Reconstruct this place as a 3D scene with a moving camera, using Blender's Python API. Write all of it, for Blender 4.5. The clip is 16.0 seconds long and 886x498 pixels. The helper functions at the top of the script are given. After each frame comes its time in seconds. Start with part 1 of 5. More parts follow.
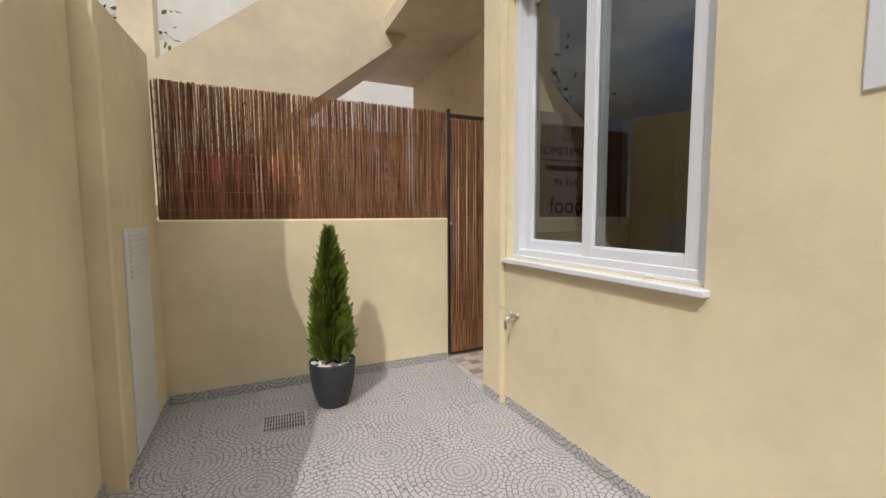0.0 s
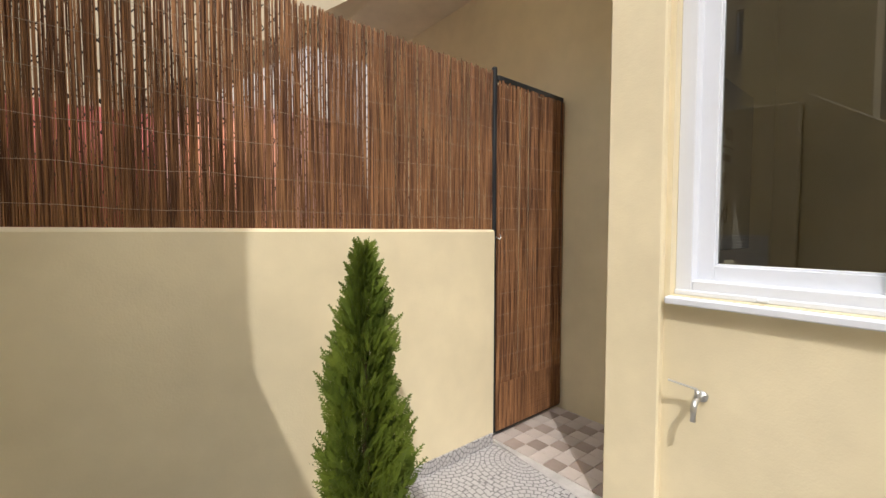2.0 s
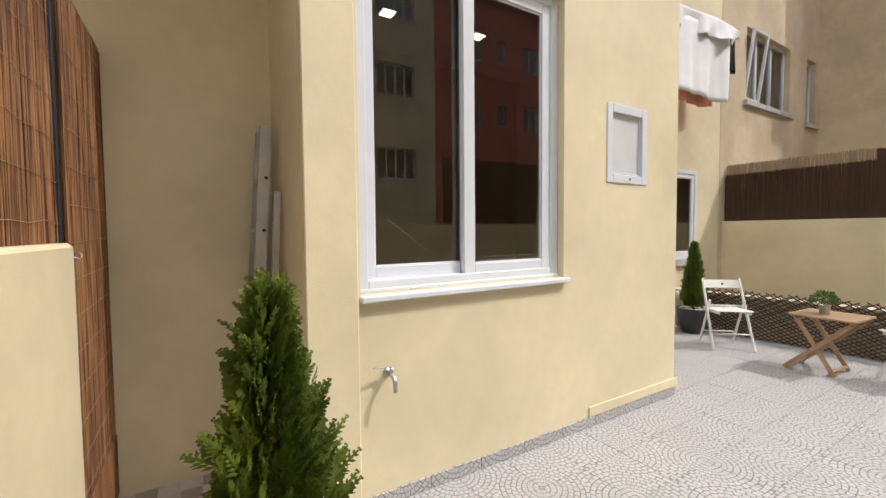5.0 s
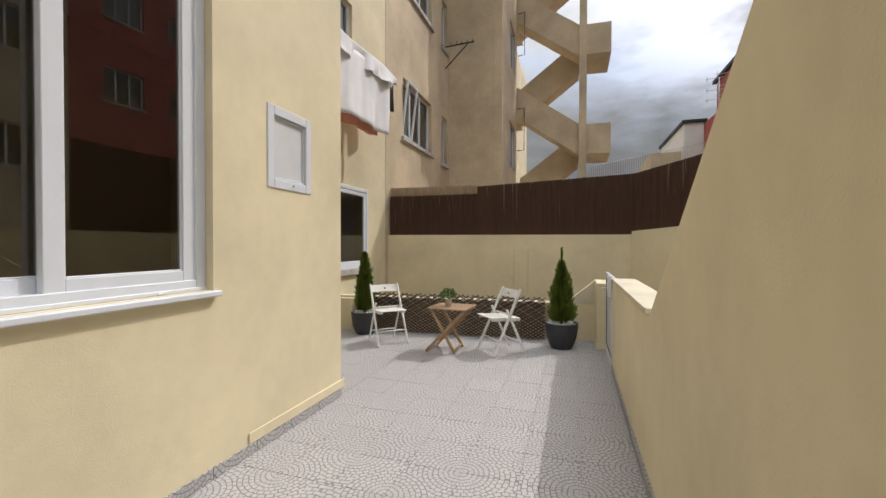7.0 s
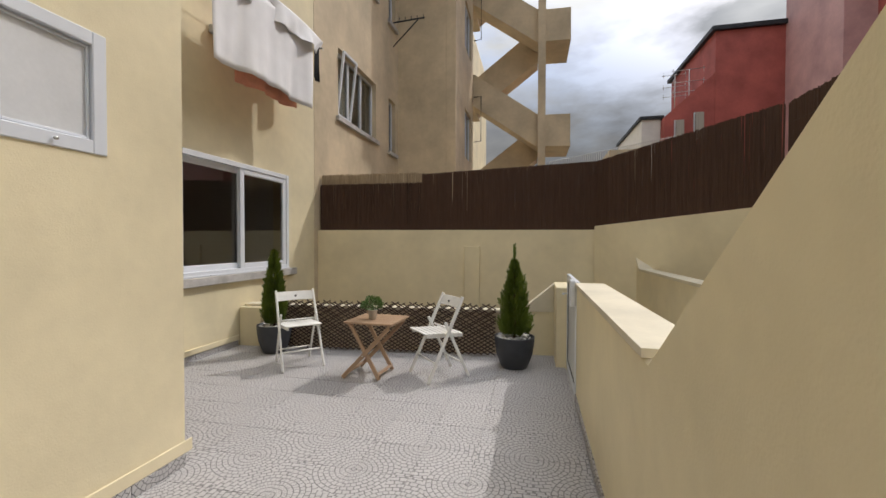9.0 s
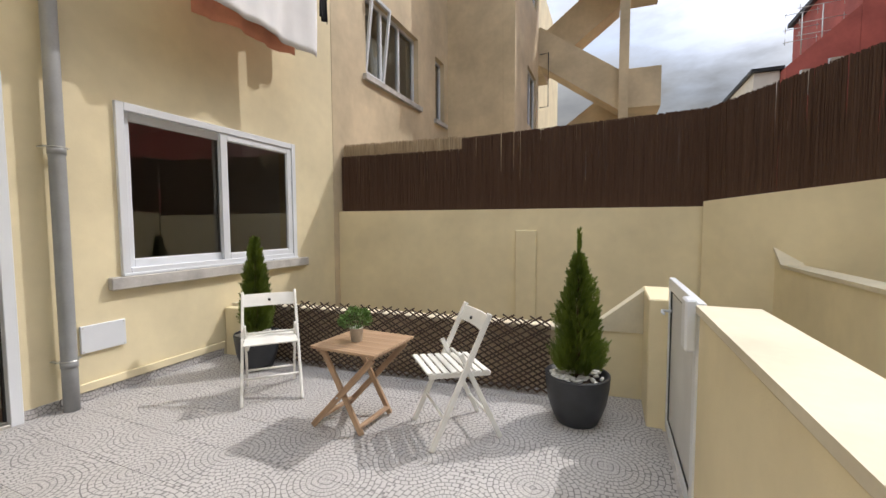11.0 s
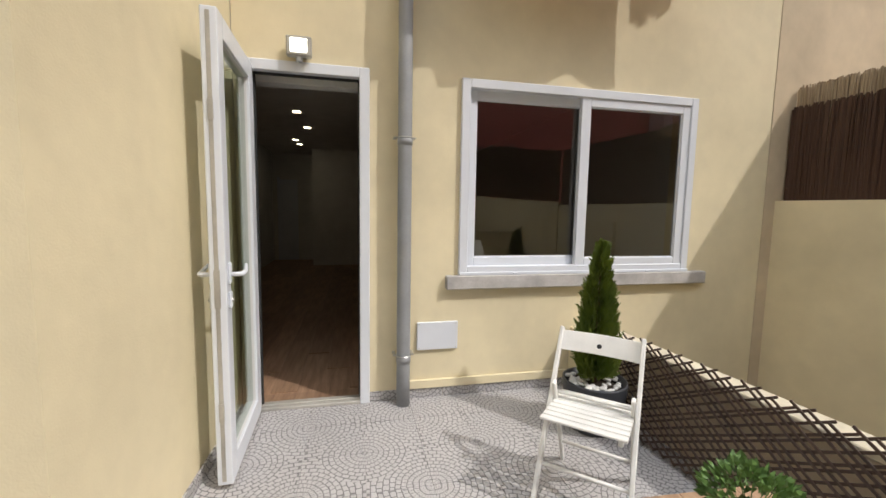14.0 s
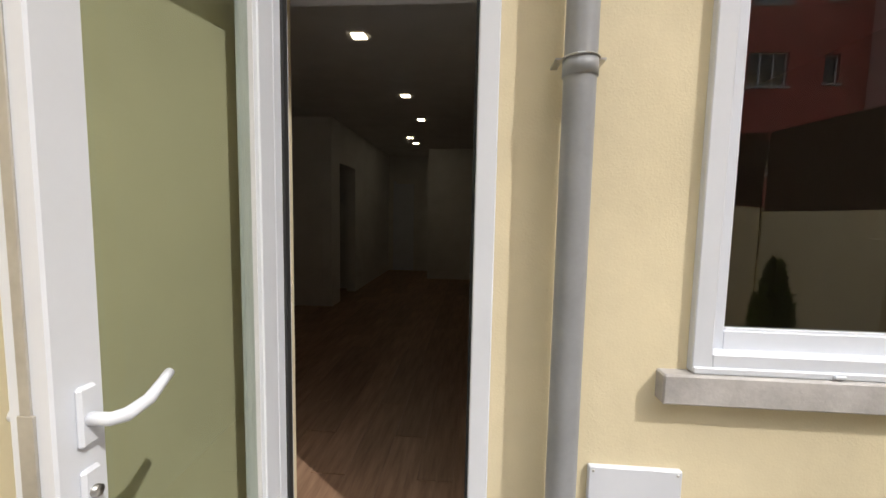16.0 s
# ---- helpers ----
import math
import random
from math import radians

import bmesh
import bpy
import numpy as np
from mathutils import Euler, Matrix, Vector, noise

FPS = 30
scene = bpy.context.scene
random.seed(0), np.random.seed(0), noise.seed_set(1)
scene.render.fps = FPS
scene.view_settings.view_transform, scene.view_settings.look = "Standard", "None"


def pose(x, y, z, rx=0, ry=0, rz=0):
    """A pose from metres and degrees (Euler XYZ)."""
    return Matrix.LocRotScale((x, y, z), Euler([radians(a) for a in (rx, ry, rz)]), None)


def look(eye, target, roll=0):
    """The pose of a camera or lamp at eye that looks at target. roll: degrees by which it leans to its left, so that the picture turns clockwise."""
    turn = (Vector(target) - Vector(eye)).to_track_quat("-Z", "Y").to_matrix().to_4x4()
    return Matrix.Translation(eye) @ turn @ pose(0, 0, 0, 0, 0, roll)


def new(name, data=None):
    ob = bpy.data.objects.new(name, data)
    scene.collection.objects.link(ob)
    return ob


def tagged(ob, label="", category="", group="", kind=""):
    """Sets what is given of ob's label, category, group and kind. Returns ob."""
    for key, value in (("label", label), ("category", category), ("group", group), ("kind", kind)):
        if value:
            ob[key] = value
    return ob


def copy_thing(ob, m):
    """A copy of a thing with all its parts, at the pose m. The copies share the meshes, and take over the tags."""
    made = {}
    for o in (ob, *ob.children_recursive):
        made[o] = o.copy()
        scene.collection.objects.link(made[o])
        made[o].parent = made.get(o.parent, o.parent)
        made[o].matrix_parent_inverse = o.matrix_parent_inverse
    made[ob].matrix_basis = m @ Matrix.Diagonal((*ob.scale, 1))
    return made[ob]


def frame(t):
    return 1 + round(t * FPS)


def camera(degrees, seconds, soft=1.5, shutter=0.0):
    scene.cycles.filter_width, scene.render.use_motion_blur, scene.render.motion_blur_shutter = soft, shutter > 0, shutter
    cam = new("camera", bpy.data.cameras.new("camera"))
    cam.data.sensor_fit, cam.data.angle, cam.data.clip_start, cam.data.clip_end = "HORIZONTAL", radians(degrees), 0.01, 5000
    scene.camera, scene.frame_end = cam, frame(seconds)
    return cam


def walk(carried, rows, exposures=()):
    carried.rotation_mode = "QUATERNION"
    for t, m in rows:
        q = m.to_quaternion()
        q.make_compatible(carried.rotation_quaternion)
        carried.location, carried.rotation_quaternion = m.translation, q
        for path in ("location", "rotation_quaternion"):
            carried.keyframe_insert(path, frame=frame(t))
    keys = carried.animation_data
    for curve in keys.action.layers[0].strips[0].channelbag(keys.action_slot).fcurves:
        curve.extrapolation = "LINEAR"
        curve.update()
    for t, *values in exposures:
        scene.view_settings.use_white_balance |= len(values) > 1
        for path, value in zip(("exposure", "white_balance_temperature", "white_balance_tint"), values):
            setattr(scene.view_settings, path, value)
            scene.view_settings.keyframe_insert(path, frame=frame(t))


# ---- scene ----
cam = camera(95.2, 16.0)
PATH = [
    (0, (0.065, 0.973, 1.35), (0.898, 2.784, 1.189), -0.3),
    (0.5, (-0.045, 1.323, 1.342), (0.941, 3.058, 1.212), -0.1),
    (1, (-0.056, 1.738, 1.333), (1.022, 3.418, 1.221), -0.1),
    (1.5, (-0.126, 2.201, 1.341), (1.062, 3.806, 1.23), -0.2),
    (2, (-0.148, 2.643, 1.325), (1.118, 4.189, 1.237), 0.1),
    (2.5, (-0.104, 3.06, 1.335), (1.207, 4.568, 1.259), 0.0),
    (3, (-0.077, 3.359, 1.352), (1.376, 4.731, 1.27), 0.1),
    (3.5, (-0.006, 3.526, 1.353), (1.668, 4.617, 1.277), 0.1),
    (4, (0.04, 3.661, 1.349), (1.981, 4.141, 1.281), -0.1),
    (4.5, (-0.051, 3.867, 1.347), (1.92, 3.534, 1.284), -0.7),
    (5, (-0.188, 3.989, 1.364), (1.523, 2.956, 1.277), -0.5),
    (5.2, (-0.219, 4.014, 1.341), (1.341, 2.765, 1.267), -0.6),
    (7.3, (-0.264, 3.598, 1.317), (0.296, 1.678, 1.293), -0.0),
    (7.5, (-0.26, 3.499, 1.31), (0.277, 1.573, 1.289), -0.2),
    (8, (-0.252, 3.243, 1.304), (0.24, 1.304, 1.288), 0.1),
    (8.5, (-0.273, 2.946, 1.311), (0.172, 0.996, 1.29), 0.6),
    (8.7, (-0.302, 2.817, 1.296), (0.132, 0.865, 1.271), 0.2),
    (10.8, (-0.347, 1.257, 1.324), (0.315, -0.626, 1.208), 0.0),
    (11, (-0.317, 1.122, 1.305), (0.448, -0.722, 1.184), -0.2),
    (11.5, (-0.288, 0.826, 1.279), (0.787, -0.855, 1.145), -0.0),
    (12, (-0.296, 0.565, 1.302), (1.106, -0.852, 1.144), 0.3),
    (12.5, (-0.228, 0.378, 1.343), (1.413, -0.75, 1.155), 0.8),
    (13, (-0.071, 0.19, 1.386), (1.714, -0.687, 1.175), 1.0),
    (13.5, (0.166, 0.018, 1.377), (2.046, -0.634, 1.177), 0.9),
    (14, (0.462, -0.113, 1.376), (2.405, -0.546, 1.179), 1.0),
    (14.5, (0.815, -0.163, 1.377), (2.789, -0.419, 1.18), 1.1),
    (15, (1.189, -0.225, 1.38), (3.177, -0.328, 1.184), 0.9),
    (15.5, (1.564, -0.237, 1.389), (3.555, -0.208, 1.201), 1.0),
    (16, (1.947, -0.155, 1.391), (3.933, -0.006, 1.213), 1.1),
]
EXPOSURES = ((0, -0.22), (1, -0.02), (2, 0.16), (3, 0.30), (4, 0.24), (5, 0.12), (7.5, -0.26), (8.5, -0.34), (11, 0.06), (12, 0.22), (13.5, 0.06), (14.5, -0.02), (16, 0.14))
walk(cam, [(t, look(eye, target, roll)) for t, eye, target, roll in PATH], EXPOSURES)

# ---- world, sun, exposure ----
SUN_WAY = Vector((0.58, 0.68, -1.0)).normalized()
ELEV = math.asin(-SUN_WAY.z)
sun = new("sun", bpy.data.lights.new("sun", "SUN"))
sun.data.energy, sun.data.angle, sun.data.color = 2.10, radians(0.6), (1.0, 0.96, 0.92)
sun.matrix_world = Matrix.Translation((-8, -9, 14)) @ SUN_WAY.to_track_quat("-Z", "Y").to_matrix().to_4x4()

world = bpy.data.worlds.new("sky")
scene.world = world
world.use_nodes = True
wn, wl = world.node_tree.nodes, world.node_tree.links
bg = wn["Background"]
sky = wn.new("ShaderNodeTexSky")
sky.sky_type, sky.sun_disc = "NISHITA", False
sky.sun_elevation, sky.sun_rotation = ELEV, math.atan2(-SUN_WAY.x, -SUN_WAY.y)
sky.dust_density, sky.ozone_density = 3.0, 1.0
wtc = wn.new("ShaderNodeTexCoord")
wmap = wn.new("ShaderNodeMapping")
wmap.inputs["Scale"].default_value = (1.0, 1.0, 2.6)
cl = wn.new("ShaderNodeTexNoise")
cl.inputs["Scale"].default_value, cl.inputs["Detail"].default_value, cl.inputs["Roughness"].default_value = 2.4, 6.0, 0.55
clr = wn.new("ShaderNodeValToRGB")
clr.color_ramp.elements[0].position, clr.color_ramp.elements[1].position = 0.34, 0.52
shade = wn.new("ShaderNodeTexNoise")
shade.inputs["Scale"].default_value, shade.inputs["Detail"].default_value = 3.1, 5.0
shr = wn.new("ShaderNodeValToRGB")
shr.color_ramp.elements[0].position, shr.color_ramp.elements[1].position = 0.40, 0.62
shr.color_ramp.elements[0].color, shr.color_ramp.elements[1].color = (2.7, 2.8, 3.0, 1), (4.75, 4.8, 4.85, 1)
wmix = wn.new("ShaderNodeMixRGB")
wl.new(wtc.outputs["Generated"], wmap.inputs["Vector"])
wl.new(wmap.outputs["Vector"], cl.inputs["Vector"])
wl.new(wmap.outputs["Vector"], shade.inputs["Vector"])
wl.new(cl.outputs["Fac"], clr.inputs["Fac"])
wl.new(shade.outputs["Fac"], shr.inputs["Fac"])
wl.new(clr.outputs["Color"], wmix.inputs["Fac"])
wl.new(sky.outputs["Color"], wmix.inputs["Color1"])
wl.new(shr.outputs["Color"], wmix.inputs["Color2"])
# an overcast dome is brighter overhead than at the horizon
wsep, wrise, wdome = wn.new("ShaderNodeSeparateXYZ"), wn.new("ShaderNodeMapRange"), wn.new("ShaderNodeMixRGB")
wrise.inputs["To Min"].default_value, wrise.inputs["To Max"].default_value = 0.36, 3.1
wrise.inputs["From Min"].default_value = 0.22
wdome.blend_type = "MULTIPLY"
wdome.inputs["Fac"].default_value = 1.0
wl.new(wtc.outputs["Generated"], wsep.inputs["Vector"])
wl.new(wsep.outputs["Z"], wrise.inputs["Value"])
wl.new(wmix.outputs["Color"], wdome.inputs["Color1"])
wl.new(wrise.outputs["Result"], wdome.inputs["Color2"])
wl.new(wdome.outputs["Color"], bg.inputs["Color"])
bg.inputs["Strength"].default_value = 0.192


# ---- materials ----
def mat(name, col, rough=0.7, metal=0.0, vary=0.12, scale=3.0, fine=60.0, bump=0.1, dist=0.004, stretch=(1, 1, 1), col2=None, spec=0.4, rand=0.0):
    """A surface with large and fine variation of its colour and a fine relief."""
    m = bpy.data.materials.new(name)
    m.use_nodes = True
    n, l = m.node_tree.nodes, m.node_tree.links
    p = n["Principled BSDF"]
    p.inputs["Roughness"].default_value, p.inputs["Metallic"].default_value = rough, metal
    p.inputs["Specular IOR Level"].default_value = spec
    tc, mp = n.new("ShaderNodeTexCoord"), n.new("ShaderNodeMapping")
    mp.inputs["Scale"].default_value = stretch
    l.new(tc.outputs["Object"], mp.inputs["Vector"])
    big, small = n.new("ShaderNodeTexNoise"), n.new("ShaderNodeTexNoise")
    big.inputs["Scale"].default_value, big.inputs["Detail"].default_value = scale, 5.0
    small.inputs["Scale"].default_value, small.inputs["Detail"].default_value = fine, 4.0
    for q in (big, small):
        l.new(mp.outputs["Vector"], q.inputs["Vector"])
    a, b = n.new("ShaderNodeMixRGB"), n.new("ShaderNodeMixRGB")
    c2 = col2 or tuple(c * (1 - vary * 2.2) for c in col)
    a.inputs["Color1"].default_value = (*[min(1, c * (1 + vary * 0.5)) for c in col], 1)
    a.inputs["Color2"].default_value = (*c2, 1)
    ramp = n.new("ShaderNodeValToRGB")
    ramp.color_ramp.elements[0].position, ramp.color_ramp.elements[1].position = 0.35, 0.75
    l.new(big.outputs["Fac"], ramp.inputs["Fac"])
    l.new(ramp.outputs["Color"], a.inputs["Fac"])
    b.blend_type = "MULTIPLY"
    b.inputs["Fac"].default_value = min(1.0, vary * 3)
    l.new(a.outputs["Color"], b.inputs["Color1"])
    sr = n.new("ShaderNodeMapRange")
    sr.inputs["To Min"].default_value, sr.inputs["To Max"].default_value = 0.7, 1.2
    l.new(small.outputs["Fac"], sr.inputs["Value"])
    l.new(sr.outputs["Result"], b.inputs["Color2"])
    last = b.outputs["Color"]
    if rand:
        oi, rr, mm = n.new("ShaderNodeObjectInfo"), n.new("ShaderNodeMapRange"), n.new("ShaderNodeMixRGB")
        rr.inputs["To Min"].default_value, rr.inputs["To Max"].default_value = 1 - rand, 1 + rand
        mm.blend_type = "MULTIPLY"
        mm.inputs["Fac"].default_value = 1.0
        l.new(oi.outputs["Random"], rr.inputs["Value"])
        l.new(last, mm.inputs["Color1"])
        l.new(rr.outputs["Result"], mm.inputs["Color2"])
        last = mm.outputs["Color"]
    l.new(last, p.inputs["Base Color"])
    bp = n.new("ShaderNodeBump")
    bp.inputs["Strength"].default_value, bp.inputs["Distance"].default_value = bump, dist
    l.new(small.outputs["Fac"], bp.inputs["Height"])
    l.new(bp.outputs["Normal"], p.inputs["Normal"])
    return m


def plaster(name, col, patch=0.08):
    """Painted render: broad roller patches, uneven trowel marks and fine grain."""
    m = mat(name, col, 0.62, vary=patch, scale=1.1, fine=9.0, bump=0.0, spec=0.25)
    n, l = m.node_tree.nodes, m.node_tree.links
    p = n["Principled BSDF"]
    tc = n.new("ShaderNodeTexCoord")
    g, t = n.new("ShaderNodeTexNoise"), n.new("ShaderNodeTexNoise")
    g.inputs["Scale"].default_value, g.inputs["Detail"].default_value = 130.0, 3.0
    t.inputs["Scale"].default_value, t.inputs["Detail"].default_value = 9.0, 8.0
    ad = n.new("ShaderNodeMath")
    ad.operation = "MULTIPLY_ADD"
    ad.inputs[1].default_value = 3.0
    for q in (g, t):
        l.new(tc.outputs["Object"], q.inputs["Vector"])
    l.new(t.outputs["Fac"], ad.inputs[0])
    l.new(g.outputs["Fac"], ad.inputs[2])
    bp = n.new("ShaderNodeBump")
    bp.inputs["Strength"].default_value, bp.inputs["Distance"].default_value = 0.2, 0.004
    l.new(ad.outputs["Value"], bp.inputs["Height"])
    l.new(bp.outputs["Normal"], p.inputs["Normal"])
    return m


def glass(name, ior=1.8, tint=(0.9, 0.95, 0.92)):
    m = bpy.data.materials.new(name)
    m.use_nodes = True
    n, l = m.node_tree.nodes, m.node_tree.links
    n.remove(n["Principled BSDF"])
    tr, gl, mx, fr = n.new("ShaderNodeBsdfTransparent"), n.new("ShaderNodeBsdfGlossy"), n.new("ShaderNodeMixShader"), n.new("ShaderNodeFresnel")
    tr.inputs["Color"].default_value = (*tint, 1)
    gl.inputs["Roughness"].default_value = 0.0
    fr.inputs["IOR"].default_value = ior
    l.new(fr.outputs["Fac"], mx.inputs["Fac"])
    l.new(tr.outputs["BSDF"], mx.inputs[1])
    l.new(gl.outputs["BSDF"], mx.inputs[2])
    l.new(mx.outputs["Shader"], n["Material Output"].inputs["Surface"])
    return m


def glow(name, col, power):
    m = bpy.data.materials.new(name)
    m.use_nodes = True
    p = m.node_tree.nodes["Principled BSDF"]
    p.inputs["Emission Color"].default_value, p.inputs["Emission Strength"].default_value = (*col, 1), power
    return m


def cobble_tile(name, upright=False):
    """Pressed ceramic tile: stones in quarter-circle fans round two of the tile's corners."""
    m = bpy.data.materials.new(name)
    m.use_nodes = True
    n, l = m.node_tree.nodes, m.node_tree.links
    p = n["Principled BSDF"]
    tc = n.new("ShaderNodeTexCoord")
    sx = n.new("ShaderNodeSeparateXYZ")
    wob, wmx = n.new("ShaderNodeTexNoise"), n.new("ShaderNodeVectorMath")
    wob.inputs["Scale"].default_value = 16.0
    sc = n.new("ShaderNodeVectorMath")
    sc.operation = "SCALE"
    sc.inputs["Scale"].default_value = 0.022
    l.new(tc.outputs["Object"], wob.inputs["Vector"])
    l.new(wob.outputs["Color"], sc.inputs[0])
    l.new(tc.outputs["Object"], wmx.inputs[0])
    l.new(sc.outputs["Vector"], wmx.inputs[1])
    l.new(wmx.outputs["Vector"], sx.inputs["Vector"])

    def op(kind, a, b=None):
        q = n.new("ShaderNodeMath")
        q.operation = kind
        for k, v in enumerate((a, b)):
            if v is None:
                continue
            if isinstance(v, (int, float)):
                q.inputs[k].default_value = v
            else:
                l.new(v, q.inputs[k])
        return q.outputs["Value"]

    def polar(cx, cy):
        u, v = op("SUBTRACT", sx.outputs["X"], cx), op("SUBTRACT", sx.outputs["Z" if upright else "Y"], cy)
        r = op("SQRT", op("ADD", op("MULTIPLY", u, u), op("MULTIPLY", v, v)))
        return r, op("ARCTAN2", v, u)

    r1, a1 = polar(-TILE / 2, -TILE / 2)
    r2, a2 = polar(TILE / 2, TILE / 2)
    near = op("LESS_THAN", r1, TILE * 0.78)
    far = op("SUBTRACT", 1.0, near)
    r = op("ADD", op("MULTIPLY", r1, near), op("MULTIPLY", r2, far))
    a = op("ADD", op("MULTIPLY", a1, near), op("MULTIPLY", a2, far))
    cv = n.new("ShaderNodeCombineXYZ")
    l.new(op("MULTIPLY", a, 0.19), cv.inputs["X"])
    l.new(r, cv.inputs["Y"])
    br = n.new("ShaderNodeTexBrick")
    br.inputs["Scale"].default_value = 1.0
    br.inputs["Brick Width"].default_value, br.inputs["Row Height"].default_value = 0.036, 0.030
    br.inputs["Mortar Size"].default_value, br.inputs["Mortar Smooth"].default_value = 0.0031, 0.4
    br.inputs["Color1"].default_value, br.inputs["Color2"].default_value = (0.49, 0.475, 0.47, 1), (0.45, 0.436, 0.432, 1)
    br.inputs["Mortar"].default_value = (0.17, 0.163, 0.164, 1)
    l.new(cv.outputs["Vector"], br.inputs["Vector"])
    oi, rr, mm = n.new("ShaderNodeObjectInfo"), n.new("ShaderNodeMapRange"), n.new("ShaderNodeMixRGB")
    rr.inputs["To Min"].default_value, rr.inputs["To Max"].default_value = 0.97, 1.03
    mm.blend_type = "MULTIPLY"
    mm.inputs["Fac"].default_value = 1.0
    dirt = n.new("ShaderNodeTexNoise")
    dirt.inputs["Scale"].default_value, dirt.inputs["Detail"].default_value = 90.0, 4.0
    l.new(tc.outputs["Object"], dirt.inputs["Vector"])
    dm = n.new("ShaderNodeMapRange")
    dm.inputs["To Min"].default_value, dm.inputs["To Max"].default_value = 0.8, 1.2
    l.new(dirt.outputs["Fac"], dm.inputs["Value"])
    l.new(oi.outputs["Random"], rr.inputs["Value"])
    l.new(br.outputs["Color"], mm.inputs["Color1"])
    l.new(op("MULTIPLY", rr.outputs["Result"], dm.outputs["Result"]), mm.inputs["Color2"])
    l.new(mm.outputs["Color"], p.inputs["Base Color"])
    p.inputs["Roughness"].default_value = 0.55
    bp = n.new("ShaderNodeBump")
    bp.invert = True
    bp.inputs["Strength"].default_value, bp.inputs["Distance"].default_value = 0.5, 0.003
    l.new(br.outputs["Fac"], bp.inputs["Height"])
    l.new(bp.outputs["Normal"], p.inputs["Normal"])
    return m


def reed_mat(name, dark, light):
    """Reeds side by side, each of its own brown, with streaks along it."""
    m = mat(name, dark, 0.65, vary=0.2, scale=150.0, fine=40.0, bump=0.1, stretch=(1, 1, 0.02), col2=light, spec=0.3)
    for node in m.node_tree.nodes:
        if node.bl_idname == "ShaderNodeValToRGB":
            node.color_ramp.elements[0].position, node.color_ramp.elements[1].position = 0.40, 0.62
    return m


TILE = 0.33
M = {}
M["wall"] = plaster("yellow_plaster", (0.765, 0.675, 0.46))
M["wall2"] = plaster("beige_plaster", (0.63, 0.52, 0.36), 0.14)
M["ochre"] = plaster("pale_stair_plaster", (0.70, 0.62, 0.46), 0.12)
M["cap"] = mat("cream_coping", (0.66, 0.60, 0.46), 0.6, vary=0.08, fine=40)
M["pvc"] = mat("white_pvc", (0.70, 0.73, 0.78), 0.32, vary=0.02, bump=0.02)
M["stone"] = mat("grey_limestone", (0.52, 0.50, 0.48), 0.7, vary=0.16, scale=6, fine=70, bump=0.3)
M["pipe"] = mat("grey_pipe", (0.30, 0.31, 0.32), 0.42, vary=0.08, scale=5)
M["steel"] = mat("brushed_steel", (0.55, 0.55, 0.53), 0.35, metal=0.9, vary=0.06)
M["wire"] = mat("rusty_wire", (0.42, 0.32, 0.22), 0.6, metal=0.3, vary=0.2)
M["rubber"] = mat("dark_seal", (0.03, 0.03, 0.03), 0.6, vary=0.1)
M["iron"] = mat("dark_iron", (0.035, 0.04, 0.045), 0.5, metal=0.3, vary=0.2, fine=90)
M["reed"] = reed_mat("brown_reed", (0.085, 0.036, 0.018), (0.37, 0.185, 0.082))
M["reed2"] = reed_mat("dark_reed", (0.060, 0.030, 0.018), (0.085, 0.045, 0.028))
M["straw"] = reed_mat("pale_straw", (0.42, 0.33, 0.22), (0.26, 0.19, 0.12))
M["white_wood"] = mat("white_painted_wood", (0.80, 0.79, 0.75), 0.45, vary=0.06, scale=8, fine=120, bump=0.12, dist=0.002)
M["acacia"] = mat("oiled_wood", (0.43, 0.295, 0.19), 0.5, vary=0.22, scale=7, fine=55, bump=0.15, dist=0.002, stretch=(0.35, 6, 6), col2=(0.27, 0.165, 0.10), rand=0.06)
M["lath"] = mat("brown_lath", (0.070, 0.042, 0.030), 0.65, vary=0.2, scale=12, rand=0.2)
M["pot"] = mat("anthracite_plastic", (0.040, 0.043, 0.050), 0.48, vary=0.1, scale=10, fine=160)
M["soil"] = mat("potting_soil", (0.05, 0.035, 0.025), 0.95, vary=0.3, fine=90, bump=0.8, dist=0.01)
M["pebble"] = mat("white_pebble", (0.72, 0.71, 0.68), 0.5, vary=0.14, scale=14, fine=100)
M["leaf"] = mat("conifer_green", (0.130, 0.172, 0.018), 0.6, vary=0.3, scale=7, fine=45, bump=0.0, col2=(0.052, 0.090, 0.009))
M["leaf2"] = mat("bright_leaf", (0.12, 0.21, 0.05), 0.5, vary=0.3, scale=25, fine=80, bump=0.0, col2=(0.045, 0.10, 0.025))
M["bark"] = mat("brown_bark", (0.13, 0.08, 0.05), 0.9, vary=0.3, fine=80, bump=0.6)
M["tin"] = mat("galvanised_tin", (0.55, 0.54, 0.50), 0.42, metal=0.6, vary=0.12, scale=20)
M["floor_wood"] = mat("laminate", (0.33, 0.21, 0.135), 0.38, vary=0.25, scale=5, fine=30, bump=0.05, stretch=(0.5, 5, 1), col2=(0.20, 0.115, 0.07), rand=0.16)
M["white_wall"] = mat("white_emulsion", (0.72, 0.71, 0.68), 0.7, vary=0.04)
M["red"] = plaster("red_render", (0.46, 0.125, 0.105), 0.15)
M["pink"] = plaster("pink_render", (0.64, 0.40, 0.38), 0.12)
M["cloth"] = mat("white_cotton", (0.80, 0.80, 0.82), 0.9, vary=0.05, fine=200, bump=0.1)
M["cloth_pink"] = mat("salmon_cotton", (0.78, 0.36, 0.25), 0.9, vary=0.1)
